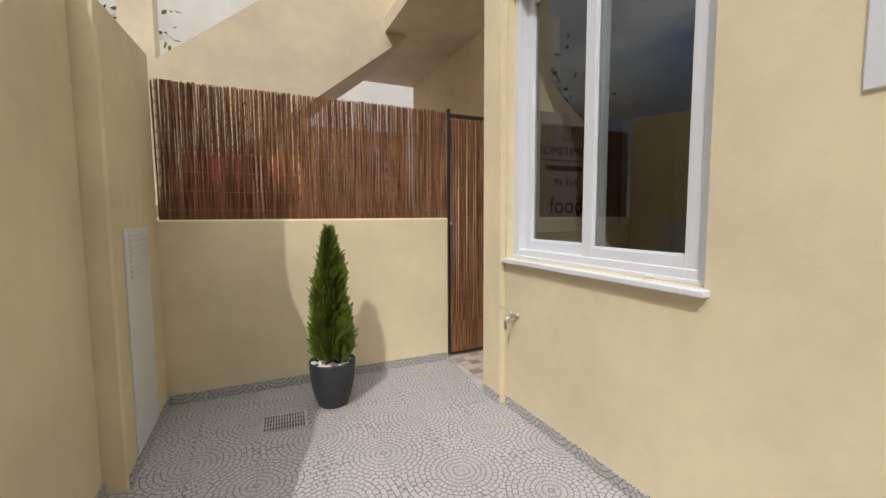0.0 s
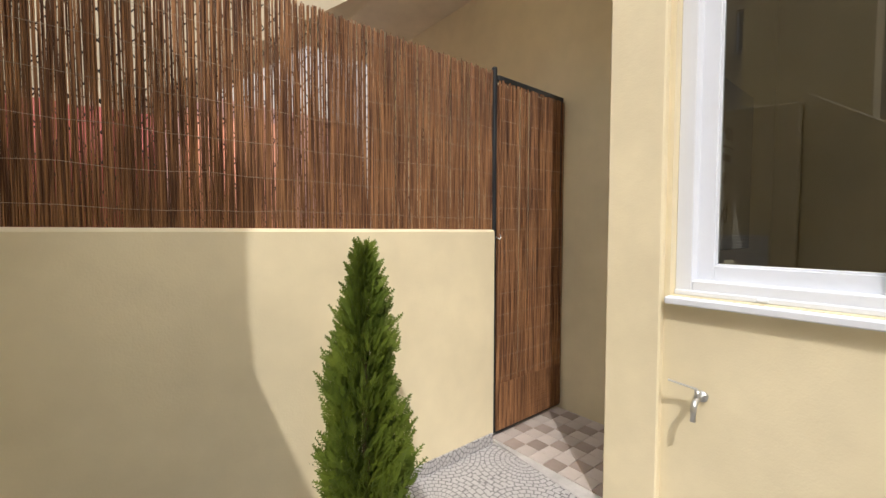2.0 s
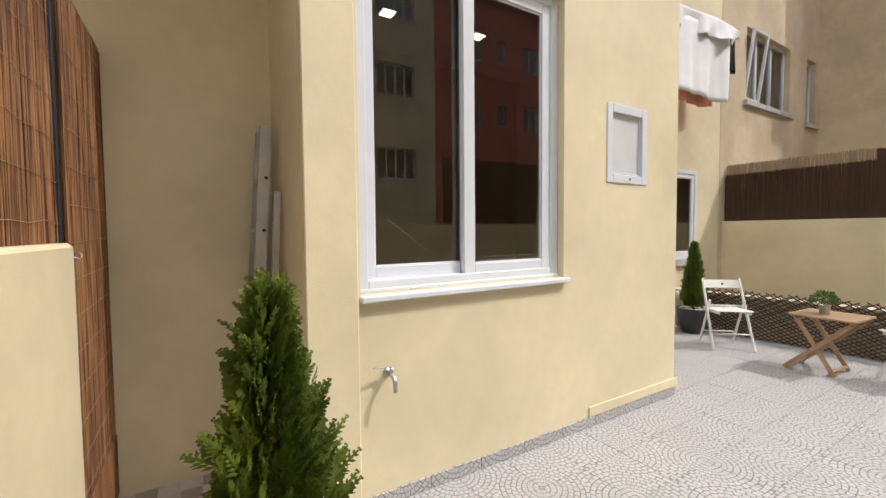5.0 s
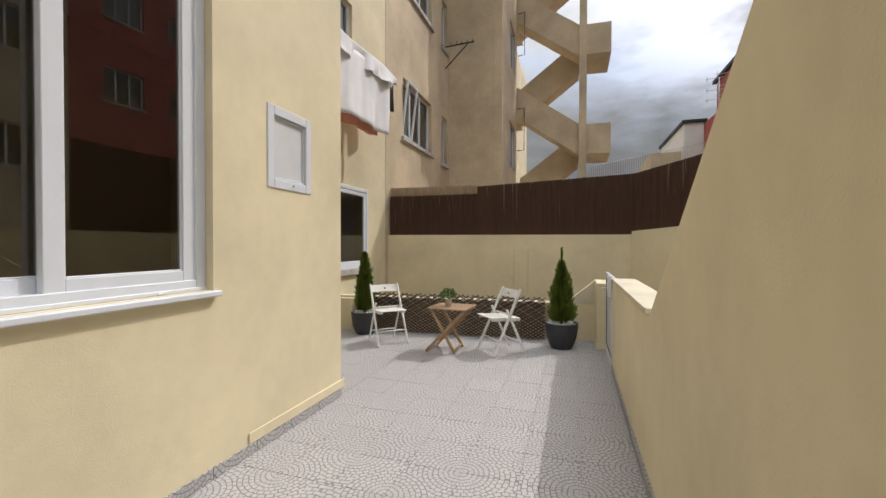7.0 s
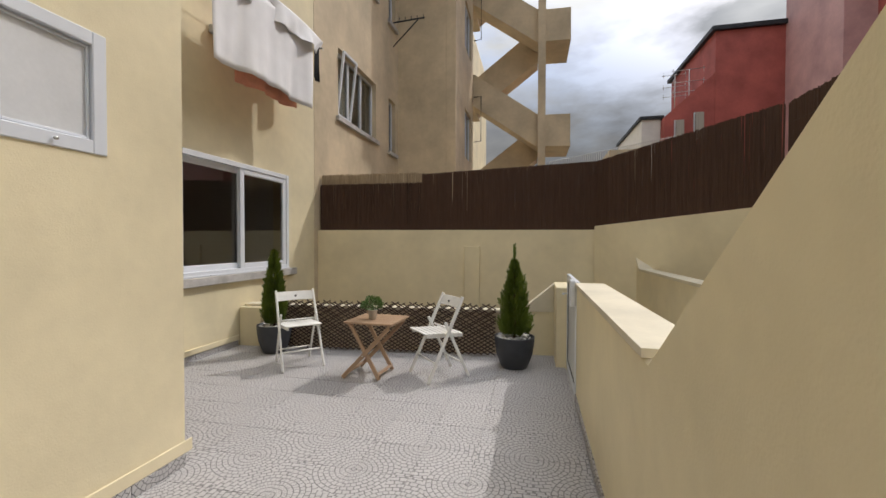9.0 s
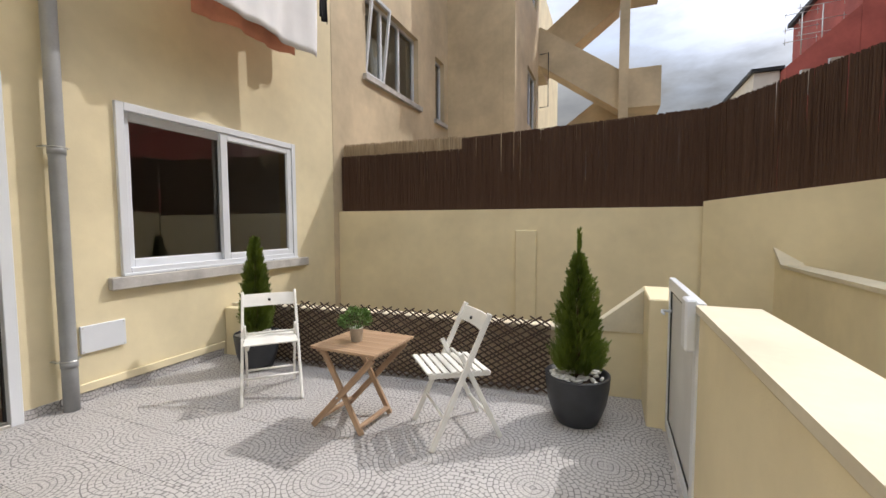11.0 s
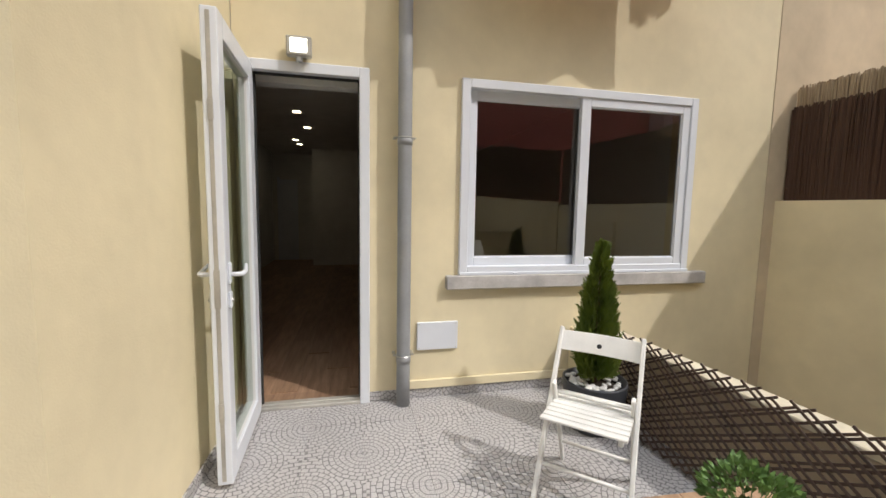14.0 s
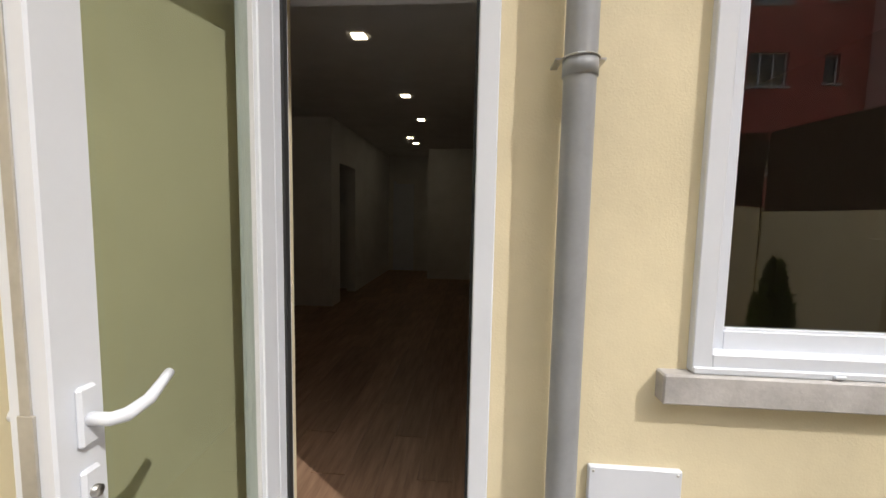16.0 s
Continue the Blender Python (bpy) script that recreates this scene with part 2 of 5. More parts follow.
M["cloth_black"] = mat("black_cotton", (0.015, 0.015, 0.018), 0.9)
M["roof"] = mat("clay_roof", (0.20, 0.12, 0.09), 0.8, vary=0.2)
M["ground"] = mat("earth_ground", (0.20, 0.17, 0.13), 0.95, vary=0.25, scale=0.6, fine=12, bump=0.3, dist=0.03)
M["alu"] = mat("dull_aluminium", (0.55, 0.53, 0.48), 0.5, metal=0.5, vary=0.15)
M["sign"] = mat("grey_sign_board", (0.20, 0.19, 0.17), 0.7, vary=0.08)
M["ink"] = mat("black_ink", (0.012, 0.012, 0.012), 0.7, vary=0.0)
M["shutter"] = mat("grey_shutter", (0.66, 0.67, 0.68), 0.5, vary=0.06)
M["curtain"] = mat("pale_curtain", (0.45, 0.42, 0.36), 0.9, vary=0.1, stretch=(8, 8, 0.3))
M["glass"] = glass("window_glass", 2.3, (0.56, 0.59, 0.56))
M["clear"] = glass("clear_glass", 1.0, (1.0, 1.0, 1.0))
M["door_glass"] = glass("door_glass", 1.5, (0.62, 0.72, 0.67))
M["tile"] = cobble_tile("fan_cobble_tile")
M["tile_up"] = cobble_tile("fan_cobble_skirting", True)
M["alcove_tile"] = mat("patterned_floor_tile", (0.50, 0.44, 0.40), 0.5, vary=0.1, rand=0.1)
M["alcove_tile2"] = mat("brown_floor_tile", (0.33, 0.265, 0.225), 0.5, vary=0.12, rand=0.12)
M["lamp_on"] = glow("lamp_white", (1.0, 0.95, 0.85), 3.0)
M["kitchen_on"] = glow("kitchen_light", (1.0, 0.88, 0.66), 5.0)
M["spot_on"] = glow("downlight_white", (1.0, 0.85, 0.6), 13.0)


# ---- mesh helpers ----
def pane(lo, hi, parent, key="glass", front=2):
    """A sheet of glass whose outer face reflects; the other faces let light pass."""
    bm = bmesh.new()
    add_box(bm, lo, hi)
    bm.faces.ensure_lookup_table()
    for k, f in enumerate(bm.faces):
        f.material_index = 0 if k == front else 1
    bmesh.ops.recalc_face_normals(bm, faces=bm.faces[:])
    g = finish("pane", bm, [M[key], M["clear"]], parent)
    g.visible_shadow = False
    return g


def finish(name, bm, material, parent=None, bevel=0.0, smooth=False):
    if bevel:
        bmesh.ops.bevel(bm, geom=bm.edges[:], offset=bevel, segments=1, affect="EDGES", clamp_overlap=True)
    me = bpy.data.meshes.new(name)
    bm.to_mesh(me)
    bm.free()
    for one in material if isinstance(material, (list, tuple)) else [material]:
        me.materials.append(one)
    if smooth:
        for f in me.polygons:
            f.use_smooth = True
    ob = new(name, me)
    if parent:
        ob.parent = parent
    return ob


def add_box(bm, lo, hi, m=None, idx=0):
    v = [bm.verts.new((x, y, z)) for x in (lo[0], hi[0]) for y in (lo[1], hi[1]) for z in (lo[2], hi[2])]
    if m is not None:
        for q in v:
            q.co = m @ q.co
    for a in ((0, 1, 3, 2), (4, 6, 7, 5), (0, 4, 5, 1), (2, 3, 7, 6), (0, 2, 6, 4), (1, 5, 7, 3)):
        bm.faces.new([v[i] for i in a]).material_index = idx


def box(name, lo, hi, material, parent=None, bevel=0.0, m=None):
    bm = bmesh.new()
    add_box(bm, lo, hi, m)
    return finish(name, bm, material, parent, bevel)


def add_prism(bm, pts, z0, z1):
    """A floor plan drawn up from z0 to z1; z1 may be a list of heights, one a corner."""
    tops = z1 if isinstance(z1, (list, tuple)) else [z1] * len(pts)
    a = [bm.verts.new((x, y, z0)) for x, y in pts]
    b = [bm.verts.new((p[0], p[1], z)) for p, z in zip(pts, tops)]
    k = len(pts)
    bm.faces.new(a[::-1])
    bm.faces.new(b)
    for i in range(k):
        bm.faces.new([a[i], a[(i + 1) % k], b[(i + 1) % k], b[i]])


def prism(name, pts, z0, z1, material, parent=None, bevel=0.0):
    bm = bmesh.new()
    add_prism(bm, pts, z0, z1)
    bmesh.ops.recalc_face_normals(bm, faces=bm.faces[:])
    return finish(name, bm, material, parent, bevel)


def bar_pose(a, b, up=(0, 0, 1)):
    """A frame at a whose x runs to b and whose z is nearest to up."""
    a, b = Vector(a), Vector(b)
    x = (b - a).normalized()
    y = Vector(up).cross(x)
    y = y.normalized() if y.length > 1e-4 else Vector((0, 1, 0)).cross(x).normalized()
    z = x.cross(y)
    return Matrix(((x.x, y.x, z.x, a.x), (x.y, y.y, z.y, a.y), (x.z, y.z, z.z, a.z), (0, 0, 0, 1))), (b - a).length


def add_bar(bm, a, b, wide, high, up=(0, 0, 1)):
    m, ln = bar_pose(a, b, up)
    add_box(bm, (0, -wide / 2, -high / 2), (ln, wide / 2, high / 2), m)


def bar(name, a, b, wide, high, material, parent=None, bevel=0.003, up=(0, 0, 1)):
    """A straight bar; its mesh lies along its own x."""
    m, ln = bar_pose(a, b, up)
    bm = bmesh.new()
    add_box(bm, (0, -wide / 2, -high / 2), (ln, wide / 2, high / 2))
    ob = finish(name, bm, material, parent, bevel)
    ob.matrix_local = m
    return ob


def add_tube(bm, pts, r, sides=8):
    pts = [Vector(p) for p in pts]
    rings = []
    for i, p in enumerate(pts):
        d = (pts[min(i + 1, len(pts) - 1)] - pts[max(i - 1, 0)]).normalized()
        u = d.cross(Vector((0, 0, 1)))
        u = u.normalized() if u.length > 1e-3 else Vector((1, 0, 0))
        v = d.cross(u)
        rr = r[i] if isinstance(r, (list, tuple)) else r
        rings.append([bm.verts.new(p + rr * (math.cos(6.2832 * k / sides) * u + math.sin(6.2832 * k / sides) * v)) for k in range(sides)])
    for a, b in zip(rings, rings[1:]):
        for k in range(sides):
            bm.faces.new([a[k], a[(k + 1) % sides], b[(k + 1) % sides], b[k]])
    bm.faces.new(rings[0][::-1])
    bm.faces.new(rings[-1])


def tube(name, pts, r, material, parent=None, sides=10):
    bm = bmesh.new()
    add_tube(bm, pts, r, sides)
    bmesh.ops.recalc_face_normals(bm, faces=bm.faces[:])
    return finish(name, bm, material, parent, smooth=True)


def lathe(name, prof, material, parent=None, sides=40):
    bm = bmesh.new()
    rings = [[bm.verts.new((r * math.cos(6.2832 * k / sides), r * math.sin(6.2832 * k / sides), z)) for k in range(sides)] for r, z in prof]
    for a, b in zip(rings, rings[1:]):
        for k in range(sides):
            bm.faces.new([a[k], a[(k + 1) % sides], b[(k + 1) % sides], b[k]])
    bm.faces.new(rings[0][::-1])
    bm.faces.new(rings[-1])
    return finish(name, bm, material, parent, smooth=True)


def holed_wall(name, p0, p1, z0, z1, thick, holes, material, parent=None):
    """A wall from p0 to p1 whose visible face runs along that line, with its thickness to the left; holes are (u0, u1, z0, z1)."""
    d = Vector((p1[0] - p0[0], p1[1] - p0[1], 0))
    ln = d.length
    d.normalize()
    nrm = Vector((-d.y, d.x, 0))
    us = sorted({0.0, ln, *[h[0] for h in holes], *[h[1] for h in holes]})
    zs = sorted({z0, z1, *[h[2] for h in holes], *[h[3] for h in holes]})
    bm = bmesh.new()
    cache = {}

    def vert(u, z, t):
        k = (round(u, 4), round(z, 4), t)
        if k not in cache:
            q = Vector((p0[0], p0[1], 0)) + d * u + nrm * (thick * t)
            cache[k] = bm.verts.new((q.x, q.y, z))
        return cache[k]

    def solid(i, j):
        if not (0 <= i < len(us) - 1 and 0 <= j < len(zs) - 1):
            return False
        cu, cz = (us[i] + us[i + 1]) / 2, (zs[j] + zs[j + 1]) / 2
        return not any(h[0] < cu < h[1] and h[2] < cz < h[3] for h in holes)

    for i in range(len(us) - 1):
        for j in range(len(zs) - 1):
            if not solid(i, j):
                continue
            a, b, c, e = us[i], us[i + 1], zs[j], zs[j + 1]
            bm.faces.new([vert(a, c, 0), vert(b, c, 0), vert(b, e, 0), vert(a, e, 0)])
            bm.faces.new([vert(a, c, 1), vert(a, e, 1), vert(b, e, 1), vert(b, c, 1)])
            for ok, q in ((solid(i - 1, j), ((a, c), (a, e))), (solid(i + 1, j), ((b, c), (b, e))), (solid(i, j - 1), ((a, c), (b, c))), (solid(i, j + 1), ((a, e), (b, e)))):
                if not ok:
                    (u1, v1), (u2, v2) = q
                    bm.faces.new([vert(u1, v1, 0), vert(u2, v2, 0), vert(u2, v2, 1), vert(u1, v1, 1)])
    bmesh.ops.recalc_face_normals(bm, faces=bm.faces[:])
    return finish(name, bm, material, parent)


def thing(name, m, label, category, group="", kind=""):
    ob = new(name)
    ob.matrix_world = m
    return tagged(ob, label, category, group, kind)


def structure(ob, label="", category=""):
    return tagged(ob, label, category, "", "structure")


def add_frame(bm, u0, u1, z0, z1, w, t0, t1, m):
    """A rectangular frame of bars of width w in the plane y = t0..t1 of the pose m."""
    for lo, hi in (((u0, t0, z0), (u0 + w, t1, z1)), ((u1 - w, t0, z0), (u1, t1, z1)), ((u0 + w, t0, z0), (u1 - w, t1, z0 + w)), ((u0 + w, t0, z1 - w), (u1 - w, t1, z1))):
        add_box(bm, lo, hi, m)


def sash(parent, u0, u1, z0, z1, w, t0, t1):
    """A sash with its glass, in the parent's own axes (x along, y inwards)."""
    bm = bmesh.new()
    add_frame(bm, u0, u1, z0, z1, w, t0, t1, Matrix())
    add_frame(bm, u0 + w - 0.002, u1 - w + 0.002, z0 + w - 0.002, z1 - w + 0.002, 0.010, t0 + 0.010, t1 - 0.004, Matrix())
    s = finish("sash", bm, M["pvc"], parent, 0.003)
    pane((u0 + w, (t0 + t1) / 2 - 0.002, z0 + w), (u1 - w, (t0 + t1) / 2 + 0.002, z1 - w), s)
    return s


def sliding_window(name, m, wide, z0, z1, label):
    """A white sliding window of two sashes in its frame; x along the wall as seen from outside, y into the wall."""
    w = structure(thing(name, m, label, "window"))
    bm = bmesh.new()
    add_frame(bm, 0, wide, z0, z1, 0.062, 0.0, 0.11, Matrix())
    add_box(bm, (0.0, -0.012, z0 - 0.001), (wide, 0.0, z0 + 0.022))
    finish("frame", bm, M["pvc"], w, 0.004)
    half = wide / 2
    sash(w, 0.055, half + 0.045, z0 + 0.055, z1 - 0.055, 0.068, 0.058, 0.098)
    sash(w, half - 0.045, wide - 0.055, z0 + 0.04, z1 - 0.05, 0.075, 0.012, 0.052)
    for u in (wide * 0.22, wide * 0.8):
        box("drain_cap", (u - 0.018, -0.021, z0 + 0.004), (u + 0.018, -0.011, z0 + 0.016), M["pvc"], w, 0.003)
    return w


# ---- ground and floors ----
bm = bmesh.new()
add_box(bm, (-260, -260, -1.6), (260, 260, -1.1))
structure(finish("ground", bm, M["ground"]), "bare brown earth around the houses", "ground")
prism("floor", [(-0.86, -2.2), (3.5, -2.0), (3.5, 0.9), (1.9, 0.9), (1.9, 4.36), (-0.9, 4.5)], -0.3, -0.012, M["stone"])
FLOOR = structure(bpy.data.objects["floor"], "grey ceramic terrace floor pressed with cobble fans", "floor")

# ---- house walls ----
KX, KY0, KY1 = 1.646, 0.665, 3.60


def kx(y):
    """The kitchen wall stands a little askew."""
    return KX + (KY1 - y) * 0.001


TURN_K = Matrix.Rotation(radians(-89.943), 4, "Z")
W1 = (1.968, 3.341, 1.062, 2.85)
# kitchen block: long wall with its window, return wall beside the door, north wall at the alcove
structure(holed_wall("wall_kitchen", (KX, KY1), (kx(KY0), KY0), -0.3, 6.4, 0.22, [(KY1 - W1[1], KY1 - W1[0], W1[2], W1[3]), (KY1 - 1.54, KY1 - 1.10, 1.705, 2.24)], M["wall"]), "pale yellow rendered wall around the kitchen window", "wall")
prism("wall_return", [(kx(KY0) + 0.22, KY0 + 0.22), (kx(KY0) + 0.001, KY0), (3.27, 0.613), (3.49, 0.833)], -0.3, 6.4, M["wall"])
structure(bpy.data.objects["wall_return"], "pale yellow wall behind the open door leaf", "wall")
prism("pilaster", [(KX - 0.04, 3.362), (KX + 0.004, 3.362), (KX - 0.002, KY1), (KX - 0.04, KY1)], 0, 6.4, M["wall"], bevel=0.006)
structure(bpy.data.objects["pilaster"], "pale yellow rendered pilaster beside the alcove", "pilaster")
box("wall_alcove_side", (KX + 0.22, KY1 - 0.22, -0.3), (3.52, KY1, 6.4), M["wall"])
structure(bpy.data.objects["wall_alcove_side"], "yellow side wall of the storage alcove", "wall")
box("wall_alcove", (2.42, KY1, -0.3), (2.64, 7.2, 6.4), M["wall"])
structure(bpy.data.objects["wall_alcove"], "yellow back wall of the storage alcove", "wall")
# main house wall with the door and the second window
HX = 3.275
W2 = (-2.79, -0.853, 0.903, 2.278)
DR = (-0.222, 0.565, -0.3, 2.282)
structure(holed_wall("wall_house", (HX, 0.61), (HX, -3.55), -1.2, 7.6, 0.24, [(0.61 - W2[1], 0.61 - W2[0], W2[2], W2[3]), (0.61 - DR[1], 0.61 - DR[0], DR[2], DR[3]), (2.0, 2.9, 3.75, 5.3)], M["wall"]), "pale yellow rendered house wall with door and window", "wall")
box("ledge", (HX - 0.022, -1.75, 0.072), (HX - 0.001, -0.50, 0.135), M["wall"], bevel=0.004)
structure(bpy.data.objects["ledge"], "yellow plaster ledge above the skirting", "trim")
box("ledge_kitchen", (0, -0.011, 0.072), (1.10, -0.001, 0.145), M["wall"], bevel=0.004, m=Matrix.Translation((kx(1.72), 1.72, 0)) @ TURN_K)
structure(bpy.data.objects["ledge_kitchen"], "yellow plaster ledge above the skirting", "trim")

# ---- fence wall at the alcove end ----
FY = 4.36
prism("wall_fence", [(-0.8, FY), (1.68, FY), (1.68, FY + 0.14), (-0.8, FY + 0.14)], -0.3, 1.335, M["wall"], bevel=0.014)
structure(bpy.data.objects["wall_fence"], "pale yellow low wall under the reed fence", "wall")

# ---- west wall: low with gate, sloping up along the neighbour's stair ----
WX = -0.66
bm = bmesh.new()
prof = [(-0.80, -0.3), (3.36, -0.3), (3.36, 2.465), (1.28, 0.935), (-0.80, 0.935)]
fr = [bm.verts.new((WX, y, z)) for y, z in prof]
bk = [bm.verts.new((WX - 0.20, y, z)) for y, z in prof]
bm.faces.new(fr)
bm.faces.new(bk[::-1])
for i in range(5):
    bm.faces.new([fr[i], bk[i], bk[(i + 1) % 5], fr[(i + 1) % 5]])
bmesh.ops.recalc_face_normals(bm, faces=bm.faces[:])
structure(finish("wall_west", bm, M["wall"], None, 0.012), "yellow rendered wall that slopes up along a stair", "wall")
bm = bmesh.new()
for (ya, za), (yb, zb) in (((-0.81, 0.938), (1.25, 0.938)),):
    vs = [bm.verts.new((x, y, z + h)) for h in (0, 0.03) for x, y, z in ((WX + 0.012, ya, za), (WX + 0.012, yb, zb), (WX - 0.212, yb, zb), (WX - 0.212, ya, za))]
    for a in ((3, 2, 1, 0), (4, 5, 6, 7), (0, 1, 5, 4), (1, 2, 6, 5), (2, 3, 7, 6), (3, 0, 4, 7)):
        bm.faces.new([vs[i] for i in a])
structure(finish("coping_west", bm, M["cap"]), "cream painted coping on the low wall", "coping")
prism("wall_west_end", [(-0.9, 3.363), (-0.56, 3.363), (-0.56, FY - 0.002), (-0.9, FY - 0.002)], -0.3, [2.36, 2.36, 2.45, 2.45], M["wall"], bevel=0.012)
structure(bpy.data.objects["wall_west_end"], "yellow end wall with a meter cabinet", "wall")

# Block added as a sun blocker for the upright shadow edge on wall_fence.
box("stair_tower", (-1.5, 2.99, -1.0), (-0.905, 3.85, 3.6), M["wall"])
structure(bpy.data.objects["stair_tower"], "plain yellow block added to cast shade on the low fence wall", "wall")
box("pillar_neighbour", (-1.27, 6.8, -1.1), (-0.93, 7.1, 6.0), M["ochre"])
structure(bpy.data.objects["pillar_neighbour"], "cream rendered pillar in the next yard", "pillar")

# ---- far wall, low trellis wall, pillar ----
def fy(x):
    return -3.66 - (3.27 - x) * 0.105


prism("wall_far", [(3.6, fy(3.6)), (-1.3, fy(-1.3)), (-1.3, fy(-1.3) - 0.2), (3.6, fy(3.6) - 0.2)], -1.2, 1.495, M["wall"])
structure(bpy.data.objects["wall_far"], "yellow boundary wall under the dark reed fence", "wall")
prism("pilaster_far", [(0.78, fy(0.78) + 0.05), (0.53, fy(0.53) + 0.05), (0.53, fy(0.53) - 0.01), (0.78, fy(0.78) - 0.01)], -1.2, 1.23, M["wall"], bevel=0.008)
structure(bpy.data.objects["pilaster_far"], "yellow rendered pilaster on the boundary wall", "pilaster")


def ly(x):
    return -1.86 - (3.3 - x) * 0.075


prism("wall_low", [(3.27, ly(3.27)), (-0.2, ly(-0.2)), (-0.2, ly(-0.2) - 0.13), (3.27, ly(3.27) - 0.13)], -1.2, 0.475, M["wall2"])
structure(bpy.data.objects["wall_low"], "low rendered wall behind a wooden trellis", "wall")
prism("coping_low", [(3.27, ly(3.27) + 0.012), (-0.2, ly(-0.2) + 0.012), (-0.2, ly(-0.2) - 0.142), (3.27, ly(3.27) - 0.142)], 0.478, 0.51, M["cap"], bevel=0.005)
structure(bpy.data.objects["coping_low"], "cream coping on the low wall", "coping")
prism("stub_wall", [(2.98, ly(2.98) + 0.10), (3.268, ly(3.27) + 0.10), (3.268, ly(3.27) + 0.014), (2.98, ly(2.98) + 0.014)], -0.05, 0.48, M["wall"], bevel=0.008)
structure(bpy.data.objects["stub_wall"], "short yellow wall end against the house", "wall")
prism("wall_ramp", [(-0.203, ly(-0.2)), (-0.56, ly(-0.56)), (-0.56, ly(-0.56) - 0.13), (-0.203, ly(-0.2) - 0.13)], -1.2, [0.495, 0.79, 0.79, 0.495], M["wall"])
structure(bpy.data.objects["wall_ramp"], "yellow wall top rising to the gate pillar", "wall")
prism("coping_ramp", [(-0.203, ly(-0.2) + 0.012), (-0.555, ly(-0.56) + 0.012), (-0.555, ly(-0.56) - 0.142), (-0.203, ly(-0.2) - 0.142)], 0.50, [0.53, 0.825, 0.825, 0.53], M["cap"])
structure(bpy.data.objects["coping_ramp"], "cream coping rising to the gate pillar", "coping")
prism("pillar", [(-0.55, -1.72), (-0.55, ly(-0.6) - 0.15), (-0.82, ly(-0.6) - 0.15), (-0.82, -1.72)], -0.3, 0.83, M["wall"], bevel=0.008)
structure(bpy.data.objects["pillar"], "yellow rendered gate pillar", "pillar")

# ---- neighbour's passage beyond the gate ----
bm = bmesh.new()
prof = [(-4.3, -1.2), (5.0, -1.2), (5.0, 0.90), (-3.4, 0.90), (-3.75, 1.17), (-4.3, 1.17)]
fr = [bm.verts.new((-1.75, y, z)) for y, z in prof]
bk = [bm.verts.new((-1.90, y, z)) for y, z in prof]
bm.faces.new(fr)
bm.faces.new(bk[::-1])
for i in range(6):
    bm.faces.new([fr[i], bk[i], bk[(i + 1) % 6], fr[(i + 1) % 6]])
bmesh.ops.recalc_face_normals(bm, faces=bm.faces[:])
structure(finish("wall_passage", bm, M["wall"]), "yellow wall of the neighbouring passage", "wall")
bm = bmesh.new()
for (ya, za), (yb, zb) in (((-4.3, 1.173), (-3.75, 1.173)), ((-3.75, 1.173), (-3.4, 0.903)), ((-3.4, 0.903), (5.0, 0.903))):
    vs = [bm.verts.new((x, y, z + h)) for h in (0, 0.03) for x, y, z in ((-1.738, ya, za), (-1.738, yb, zb), (-1.912, yb, zb), (-1.912, ya, za))]
    for a in ((3, 2, 1, 0), (4, 5, 6, 7), (0, 1, 5, 4), (1, 2, 6, 5), (2, 3, 7, 6), (3, 0, 4, 7)):
        bm.faces.new([vs[i] for i in a])
structure(finish("coping_passage", bm, M["cap"]), "cream coping on the passage wall", "coping")
WD = [(-1.25, -4.10), (-2.9, -2.4), (-2.9, 5.0)]
prism("wall_outer", [WD[0], WD[1], (-3.1, -2.48), (-1.40, -4.28)], -1.2, [1.55, 1.71, 1.71, 1.55], M["wall"])
structure(bpy.data.objects["wall_outer"], "yellow boundary wall rising under a reed fence", "wall")
prism("wall_outer_side", [WD[1], WD[2], (-3.1, 5.0), (-3.1, -2.48)], -1.2, 1.50, M["wall"])
structure(bpy.data.objects["wall_outer_side"], "yellow boundary wall along the passage", "wall")

box("stair_landing", (1.45, 3.66, 3.40), (2.417, 7.2, 3.56), M["ochre"])
structure(bpy.data.objects["stair_landing"], "cream rendered underside of a stair landing", "landing")

# ---- neighbour's stair beyond the reed fence ----
bm = bmesh.new()
SY = 5.5
for y0, y1, lo in ((SY, SY + 0.14, 1.28), (SY + 0.14, SY + 1.15, 0.14)):
    vs = [bm.verts.new(c) for c in ((-0.9, y0, 1.36), (3.2, y0, 4.56), (3.2, y0, 4.56 + lo), (-0.9, y0, 1.36 + lo), (-0.9, y1, 1.36), (3.2, y1, 4.56), (3.2, y1, 4.56 + lo), (-0.9, y1, 1.36 + lo))]
    for a in ((0, 1, 2, 3), (7, 6, 5, 4), (0, 4, 5, 1), (3, 2, 6, 7), (0, 3, 7, 4), (1, 5, 6, 2)):
        bm.faces.new([vs[i] for i in a])
structure(finish("stair", bm, M["ochre"]), "cream rendered parapet and soffit of a neighbour's stair", "stair")
box("neighbour_wall", (-3.2, 8.8, -1.2), (4.2, 9.0, 6.0), M["white_wall"])
structure(bpy.data.objects["neighbour_wall"], "pale rendered wall of the neighbour's yard", "wall")
box("neighbour_pink_wall", (-1.6, 7.6, -1.2), (2.41, 7.8, 2.75), M["pink"])
structure(bpy.data.objects["neighbour_pink_wall"], "pink rendered yard wall behind the reed fence", "wall")
box("yard_slab", (-3.0, 4.51, -0.6), (2.41, 7.59, -0.02), M["stone"])
structure(bpy.data.objects["yard_slab"], "plain grey neighbouring yard floor", "floor")
